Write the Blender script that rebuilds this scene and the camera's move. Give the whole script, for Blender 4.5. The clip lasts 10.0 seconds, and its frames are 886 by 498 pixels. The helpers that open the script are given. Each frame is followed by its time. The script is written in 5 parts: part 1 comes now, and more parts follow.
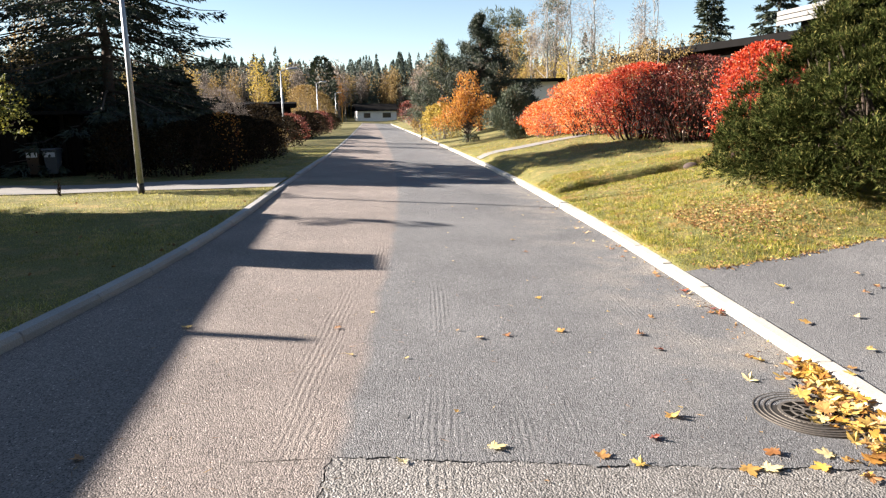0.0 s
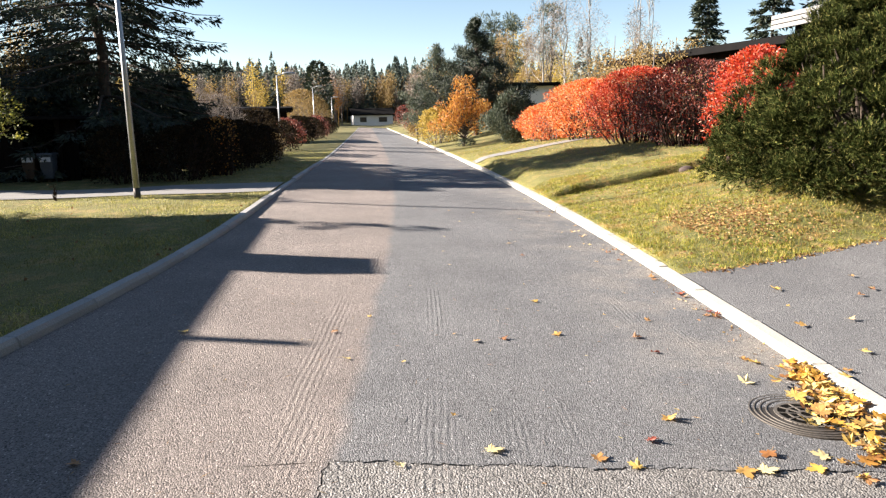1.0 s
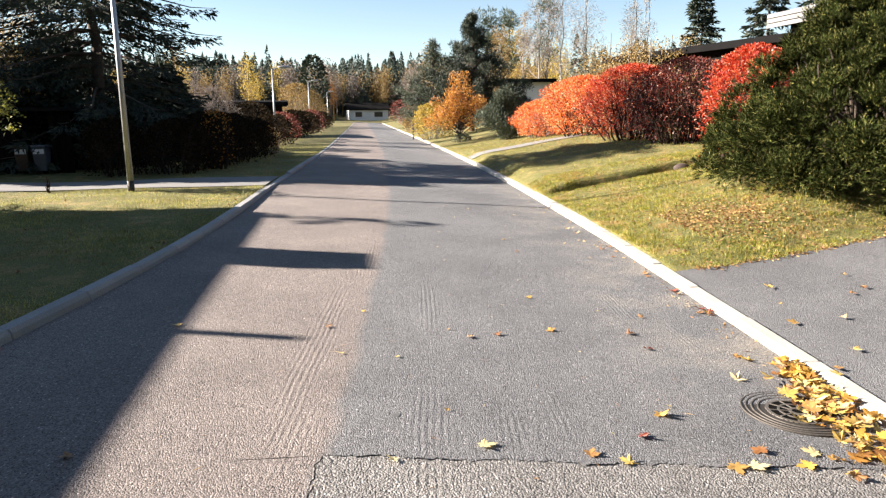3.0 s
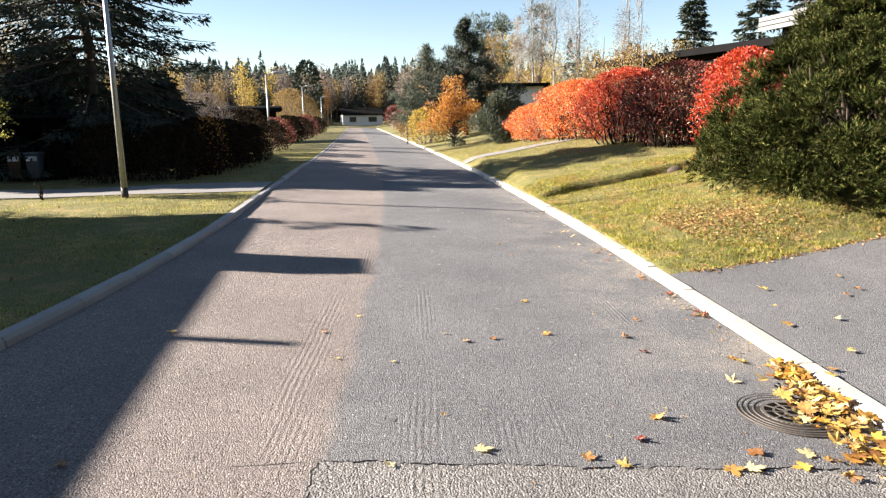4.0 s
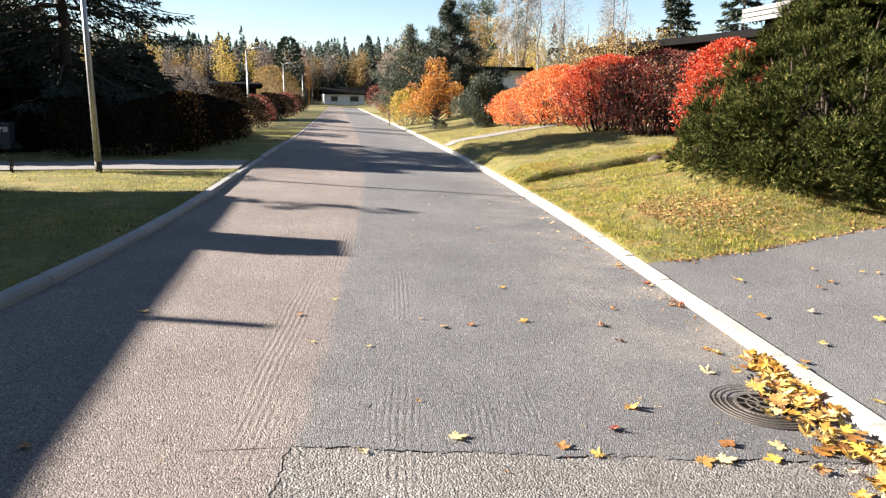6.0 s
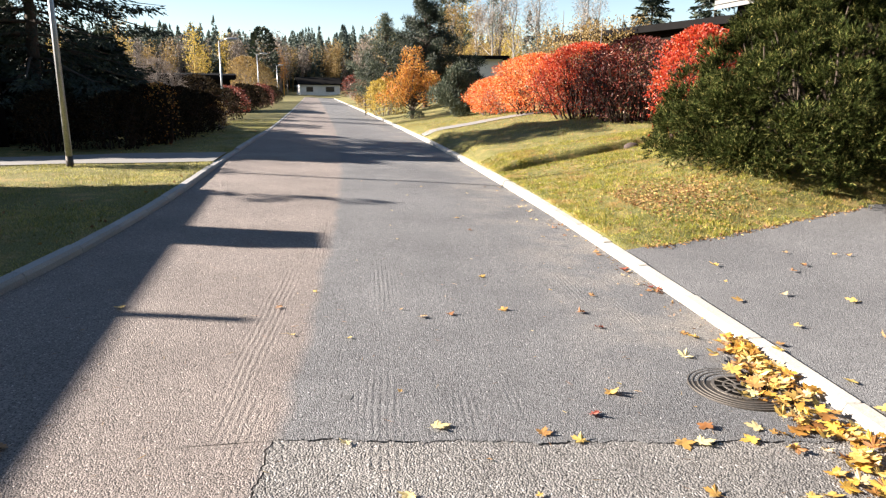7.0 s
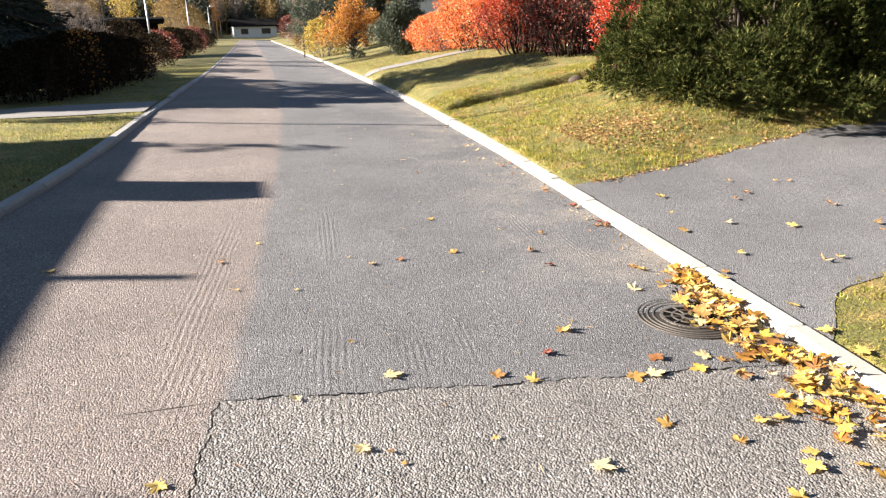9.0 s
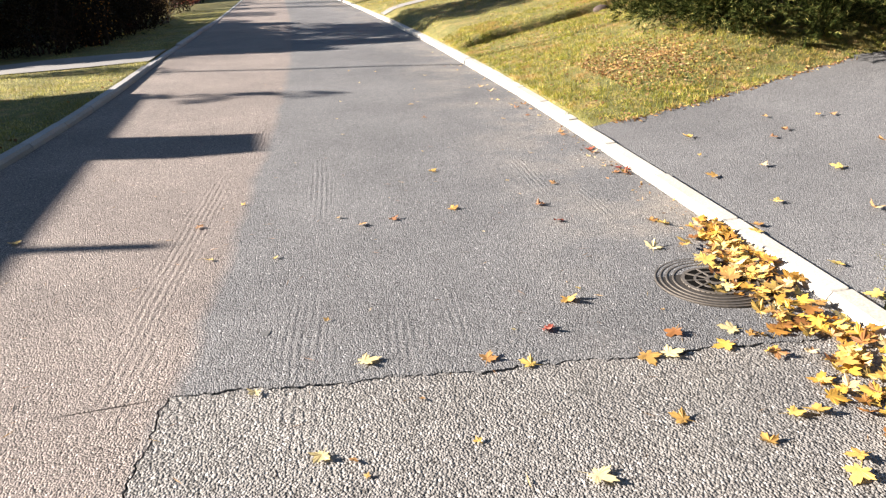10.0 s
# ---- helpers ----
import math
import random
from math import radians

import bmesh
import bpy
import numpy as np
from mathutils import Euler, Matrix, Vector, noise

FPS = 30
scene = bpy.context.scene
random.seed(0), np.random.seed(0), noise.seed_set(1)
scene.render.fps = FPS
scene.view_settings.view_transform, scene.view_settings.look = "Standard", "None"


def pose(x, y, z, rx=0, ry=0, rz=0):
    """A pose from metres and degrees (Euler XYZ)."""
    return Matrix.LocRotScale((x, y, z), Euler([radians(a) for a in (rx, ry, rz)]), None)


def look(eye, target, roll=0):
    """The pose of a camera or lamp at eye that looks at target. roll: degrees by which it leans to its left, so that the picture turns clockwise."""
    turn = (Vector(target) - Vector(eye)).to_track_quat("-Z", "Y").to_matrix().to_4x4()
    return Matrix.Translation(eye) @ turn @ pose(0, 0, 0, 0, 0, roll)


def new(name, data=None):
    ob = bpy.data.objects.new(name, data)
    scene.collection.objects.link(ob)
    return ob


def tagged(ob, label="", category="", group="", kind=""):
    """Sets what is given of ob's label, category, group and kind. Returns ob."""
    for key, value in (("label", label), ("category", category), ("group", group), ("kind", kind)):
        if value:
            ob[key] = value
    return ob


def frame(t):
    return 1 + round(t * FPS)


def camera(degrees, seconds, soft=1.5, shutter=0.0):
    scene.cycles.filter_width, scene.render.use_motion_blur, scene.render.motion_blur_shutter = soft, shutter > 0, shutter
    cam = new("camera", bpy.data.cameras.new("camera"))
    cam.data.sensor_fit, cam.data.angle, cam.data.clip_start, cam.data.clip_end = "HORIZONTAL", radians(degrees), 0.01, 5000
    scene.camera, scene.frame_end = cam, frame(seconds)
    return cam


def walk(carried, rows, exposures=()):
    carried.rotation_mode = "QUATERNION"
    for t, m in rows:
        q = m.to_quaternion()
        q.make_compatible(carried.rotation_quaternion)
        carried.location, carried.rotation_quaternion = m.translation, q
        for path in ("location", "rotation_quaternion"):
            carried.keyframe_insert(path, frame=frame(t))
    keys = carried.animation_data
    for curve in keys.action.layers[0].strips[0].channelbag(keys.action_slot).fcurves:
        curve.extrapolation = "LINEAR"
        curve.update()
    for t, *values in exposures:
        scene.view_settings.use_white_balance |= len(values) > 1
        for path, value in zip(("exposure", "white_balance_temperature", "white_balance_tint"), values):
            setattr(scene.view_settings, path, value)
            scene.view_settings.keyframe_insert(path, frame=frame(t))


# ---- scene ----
# The road's own plane falls towards its gutter by this angle
FALL = 2.4
cam = camera(66.0, 10.0, soft=1.3)
PATH = [
    (0, (-0.187, 0.054, 1.556), (0.125, 1.993, 1.178), 1.5),
    (0.5, (-0.189, 0.046, 1.555), (0.127, 1.985, 1.185), 1.4),
    (1, (-0.189, 0.046, 1.555), (0.133, 1.985, 1.189), 1.4),
    (1.5, (-0.19, 0.044, 1.554), (0.143, 1.981, 1.184), 1.3),
    (2, (-0.19, 0.042, 1.554), (0.137, 1.98, 1.182), 1.7),
    (2.5, (-0.19, 0.043, 1.554), (0.142, 1.978, 1.171), 2.0),
    (4, (-0.19, 0.041, 1.554), (0.162, 1.976, 1.189), 1.6),
    (4.5, (-0.189, 0.046, 1.555), (0.191, 1.975, 1.187), 2.4),
    (5, (-0.186, 0.059, 1.557), (0.231, 1.97, 1.141), 3.8),
    (6.5, (-0.179, 0.091, 1.561), (0.243, 2.003, 1.15), 2.8),
    (7, (-0.18, 0.089, 1.561), (0.292, 1.983, 1.123), 2.7),
    (7.5, (-0.18, 0.087, 1.561), (0.317, 1.972, 1.114), 2.3),
    (8, (-0.177, 0.099, 1.562), (0.361, 1.96, 1.067), 2.8),
    (8.5, (-0.182, 0.124, 1.536), (0.354, 1.968, 0.979), 4.2),
    (9, (-0.124, 0.187, 1.548), (0.478, 1.998, 0.95), 1.0),
    (9.5, (-0.023, 0.257, 1.524), (0.576, 2.064, 0.91), -2.5),
    (10, (0.232, 0.564, 1.511), (0.726, 2.346, 0.751), -1.5),
]
walk(cam, [(t, pose(0, 0, 0, 0, FALL, 0) @ look(eye, target, roll)) for t, eye, target, roll in PATH])

# ---------------------------------------------------------------- light
SUN_EL = radians(23.0)
SUN_WAY = Vector((0.968 * math.cos(SUN_EL), -0.25 * math.cos(SUN_EL), -math.sin(SUN_EL)))
world = bpy.data.worlds.new("sky")
scene.world = world
world.use_nodes = True
nt = world.node_tree
sky = nt.nodes.new("ShaderNodeTexSky")
sky.sky_type = "NISHITA"
sky.sun_disc = False
sky.sun_elevation = SUN_EL
sky.sun_rotation = radians(284.5)
sky.air_density, sky.dust_density, sky.ozone_density = 0.8, 0.0, 0.0
nt.links.new(sky.outputs[0], nt.nodes["Background"].inputs[0])
nt.nodes["Background"].inputs[1].default_value = 0.038
sun_data = bpy.data.lights.new("sun", "SUN")
sun_data.energy, sun_data.angle, sun_data.color = 5.0, radians(0.53), (1.0, 0.90, 0.80)
sun = new("sun", sun_data)
sun.matrix_world = Matrix.Translation((-20, 10, 20)) @ SUN_WAY.to_track_quat("-Z", "Y").to_matrix().to_4x4()
scene.view_settings.exposure = 2.38


# ---------------------------------------------------------------- materials
def ramp_node(t, stops):
    r = t.nodes.new("ShaderNodeValToRGB")
    while len(r.color_ramp.elements) < len(stops):
        r.color_ramp.elements.new(0.5)
    for e, (p, c) in zip(r.color_ramp.elements, stops):
        e.position, e.color = p, (*c, 1)
    return r


def noise_node(t, scale, detail=4.0, rough=0.6, coord="Object"):
    n = t.nodes.new("ShaderNodeTexNoise")
    n.inputs["Scale"].default_value, n.inputs["Detail"].default_value, n.inputs["Roughness"].default_value = scale, detail, rough
    c = t.nodes.new("ShaderNodeTexCoord")
    t.links.new(c.outputs[coord], n.inputs["Vector"])
    return n


def mixed(t, fac, a, b, mode="MIX"):
    m = t.nodes.new("ShaderNodeMix")
    m.data_type, m.blend_type = "RGBA", mode
    for sock, v in ((m.inputs[0], fac), (m.inputs[6], a), (m.inputs[7], b)):
        if isinstance(v, (int, float)):
            sock.default_value = v
        elif isinstance(v, tuple):
            sock.default_value = (*v, 1)
        else:
            t.links.new(v, sock)
    return m.outputs[2]


def math_node(t, op, a, b=0.0, c=0.0):
    m = t.nodes.new("ShaderNodeMath")
    m.operation = op
    for sock, v in zip(m.inputs, (a, b, c)):
        if isinstance(v, (int, float)):
            sock.default_value = v
        else:
            t.links.new(v, sock)
    return m.outputs[0]


def start(name):
    m = bpy.data.materials.new(name)
    m.use_nodes = True
    return m, m.node_tree, m.node_tree.nodes["Principled BSDF"]


def bump(t, bsdf, height, strength, dist):
    b = t.nodes.new("ShaderNodeBump")
    b.inputs["Strength"].default_value, b.inputs["Distance"].default_value = strength, dist
    t.links.new(height, b.inputs["Height"])
    t.links.new(b.outputs[0], bsdf.inputs["Normal"])


def plain(name, dark, light, scale=3.0, rough=0.8, fine=60.0, depth=0.004, metal=0.0, each=0.0):
    """A worn surface: broad stains, fine grain, relief; each: how far single objects differ."""
    m, t, b = start(name)
    big, small = noise_node(t, scale), noise_node(t, fine, 3.0)
    col = mixed(t, big.outputs[0], dark, light)
    r = ramp_node(t, [(0.3, (0.75, 0.75, 0.75)), (0.7, (1.15, 1.15, 1.15))])
    t.links.new(small.outputs[0], r.inputs[0])
    col = mixed(t, 1.0, col, r.outputs[0], "MULTIPLY")
    if each:
        info = t.nodes.new("ShaderNodeObjectInfo")
        v = math_node(t, "MULTIPLY_ADD", info.outputs["Random"], each, 1 - each / 2)
        g = t.nodes.new("ShaderNodeCombineColor")
        for i in range(3):
            t.links.new(v, g.inputs[i])
        col = mixed(t, 1.0, col, g.outputs[0], "MULTIPLY")
    t.links.new(col, b.inputs["Base Color"])
    b.inputs["Roughness"].default_value, b.inputs["Metallic"].default_value = rough, metal
    bump(t, b, small.outputs[0], 0.5, depth)
    return m


def leafy(name, stops, rough=0.6, clear=0.35, by_object=False, patches=(9.0, 0.62, 1.2), second=None):
    """Leaves or needles: every leaf its own colour out of stops, some light passing through."""
    m, t, b = start(name)
    if by_object:
        src = t.nodes.new("ShaderNodeObjectInfo").outputs["Random"]
    else:
        src = t.nodes.new("ShaderNodeNewGeometry").outputs["Random Per Island"]
    r = ramp_node(t, stops)
    t.links.new(src, r.inputs[0])
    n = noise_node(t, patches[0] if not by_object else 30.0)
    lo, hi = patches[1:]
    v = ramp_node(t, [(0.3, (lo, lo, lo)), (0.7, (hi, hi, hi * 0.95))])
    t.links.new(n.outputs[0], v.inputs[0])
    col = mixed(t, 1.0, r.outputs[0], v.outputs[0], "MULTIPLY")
    if second:
        n2 = noise_node(t, second[1], 5.0, 0.65)
        r2 = ramp_node(t, [(0.53, (0, 0, 0)), (0.68, (1, 1, 1))])
        t.links.new(n2.outputs[0], r2.inputs[0])
        col = mixed(t, r2.outputs[0], col, second[0])
    t.links.new(col, b.inputs["Base Color"])
    b.inputs["Roughness"].default_value = rough
    tr = t.nodes.new("ShaderNodeBsdfTranslucent")
    t.links.new(col, tr.inputs[0])
    mx = t.nodes.new("ShaderNodeMixShader")
    mx.inputs[0].default_value = clear
    t.links.new(b.outputs[0], mx.inputs[1])
    t.links.new(tr.outputs[0], mx.inputs[2])
    t.links.new(mx.outputs[0], t.nodes["Material Output"].inputs[0])
    return m


RAKES = [(0.19, 3.3, 0.14, 0.5), (0.20, 5.6, 0.10, 0.8), (-0.58, 4.6, 0.13, 1.7), (-0.50, 3.2, 0.16, 0.4), (-0.42, 7.4, 0.10, 1.0), (1.84, 5.4, 0.10, 0.7), (0.62, 3.2, 0.09, 0.25), (0.9, 3.3, 0.06, 0.3), (2.1, 4.6, 0.07, 0.4), (0.2, 2.75, 0.12, 0.2)]


def asphalt(name, tone_left, tone_right, seam=0.0, chips=0.5, coarse=1.0, rakes=RAKES):
    """Worn asphalt: grit, chips of stone, stains, raked grooves along the way; UV is metres across and along."""
    m, t, b = start(name)
    uv = t.nodes.new("ShaderNodeUVMap")
    sep = t.nodes.new("ShaderNodeSeparateXYZ")
    t.links.new(uv.outputs[0], sep.inputs[0])
    wob = noise_node(t, 1.3, 5.0)
    across = math_node(t, "MULTIPLY_ADD", wob.outputs[0], 0.22, sep.outputs[0])
    lane = t.nodes.new("ShaderNodeMapRange")
    lane.inputs["From Min"].default_value, lane.inputs["From Max"].default_value = seam + 0.06, seam + 0.16
    t.links.new(across, lane.inputs["Value"])
    col = mixed(t, lane.outputs[0], tone_left, tone_right)
    stain = noise_node(t, 0.55, 6.0, 0.65)
    sr = ramp_node(t, [(0.3, (0.80, 0.80, 0.80)), (0.7, (1.2, 1.19, 1.17))])
    t.links.new(stain.outputs[0], sr.inputs[0])
    col = mixed(t, 1.0, col, sr.outputs[0], "MULTIPLY")
    # sand swept along the gutter
    dust = noise_node(t, 1.1, 6.0, 0.7)
    d = math_node(t, "MULTIPLY", math_node(t, "SUBTRACT", dust.outputs[0], 0.45), 3.0)
    edge = t.nodes.new("ShaderNodeMapRange")
    edge.inputs["From Min"].default_value, edge.inputs["From Max"].default_value = 1.3, 2.5
    t.links.new(sep.outputs[0], edge.inputs["Value"])
    dm = math_node(t, "MINIMUM", math_node(t, "MAXIMUM", math_node(t, "MULTIPLY", d, edge.outputs[0]), 0.0), 0.55)
    col = mixed(t, dm, col, (0.33, 0.29, 0.24))
    # grit
    vor = t.nodes.new("ShaderNodeTexVoronoi")
    vor.inputs["Scale"].default_value = 125.0 / coarse
    co = t.nodes.new("ShaderNodeTexCoord")
    t.links.new(co.outputs["Object"], vor.inputs["Vector"])
    cr = ramp_node(t, [(0.0, (1 - chips, 1 - chips, 1 - chips)), (0.55, (1, 1, 1)), (0.86, (1.15, 1.15, 1.15)), (1.0, (1 + chips * 3.2, 1 + chips * 3.2, 1 + chips * 3.1))])
    t.links.new(vor.outputs["Color"], cr.inputs[0])
    col = mixed(t, 1.0, col, cr.outputs[0], "MULTIPLY")
    pit = noise_node(t, 110.0 / coarse, 2.0, 0.5)
    pr = ramp_node(t, [(0.33, (0.30, 0.29, 0.28)), (0.43, (1, 1, 1))])
    t.links.new(pit.outputs[0], pr.inputs[0])
    col = mixed(t, 1.0, col, pr.outputs[0], "MULTIPLY")
    t.links.new(col, b.inputs["Base Color"])
    b.inputs["Roughness"].default_value, b.inputs["Specular IOR Level"].default_value = 0.85, 0.2
    # grooves left by raking, in patches
    wav = t.nodes.new("ShaderNodeMath")
    wav.operation = "SINE"
    wn = noise_node(t, 0.9, 2.0)
    t.links.new(math_node(t, "ADD", math_node(t, "MULTIPLY", sep.outputs[0], 165.0), math_node(t, "MULTIPLY", wn.outputs[0], 9.0)), wav.inputs[0])
    rag = noise_node(t, 7.0, 3.0, 0.6)
    pm = None
    for u0, v0, su, sv in rakes:
        du = math_node(t, "DIVIDE", math_node(t, "SUBTRACT", sep.outputs[0], u0), su)
        dv = math_node(t, "DIVIDE", math_node(t, "SUBTRACT", sep.outputs[1], v0), sv)
        far = math_node(t, "ADD", math_node(t, "MULTIPLY", du, du), math_node(t, "MULTIPLY", dv, dv))
        far = math_node(t, "SUBTRACT", math_node(t, "MULTIPLY_ADD", rag.outputs[0], 1.3, 0.6), far)
        spot = math_node(t, "MINIMUM", math_node(t, "MAXIMUM", far, 0.0), 1.0)
        pm = spot if pm is None else math_node(t, "MAXIMUM", pm, spot)
    groove = math_node(t, "MULTIPLY", wav.outputs[0], pm)
    fine = noise_node(t, 60.0 / coarse, 4.0)
    h = math_node(t, "MULTIPLY_ADD", groove, 0.24, math_node(t, "MULTIPLY_ADD", vor.outputs["Distance"], -1.3, fine.outputs[0]))
    bump(t, b, h, 0.9, 0.0055 * coarse)
    return m


def ground_mat():
    """Lawn, thin and mossy, with straw-brown and needle-littered places."""
    m, t, b = start("lawn")
    a, c, f = noise_node(t, 0.5, 5.0), noise_node(t, 2.7, 6.0, 0.7), noise_node(t, 45.0, 4.0)
    col = mixed(t, a.outputs[0], (0.075, 0.085, 0.016), (0.19, 0.165, 0.042))
    r = ramp_node(t, [(0.50, (0, 0, 0)), (0.66, (1, 1, 1))])
    t.links.new(c.outputs[0], r.inputs[0])
    col = mixed(t, r.outputs[0], col, (0.30, 0.21, 0.075))
    g = ramp_node(t, [(0.3, (0.45, 0.45, 0.45)), (0.7, (1.35, 1.35, 1.3))])
    t.links.new(f.outputs[0], g.inputs[0])
    col = mixed(t, 1.0, col, g.outputs[0], "MULTIPLY")
    t.links.new(col, b.inputs["Base Color"])
    b.inputs["Roughness"].default_value = 0.9
    bump(t, b, f.outputs[0], 1.0, 0.03)
    return m


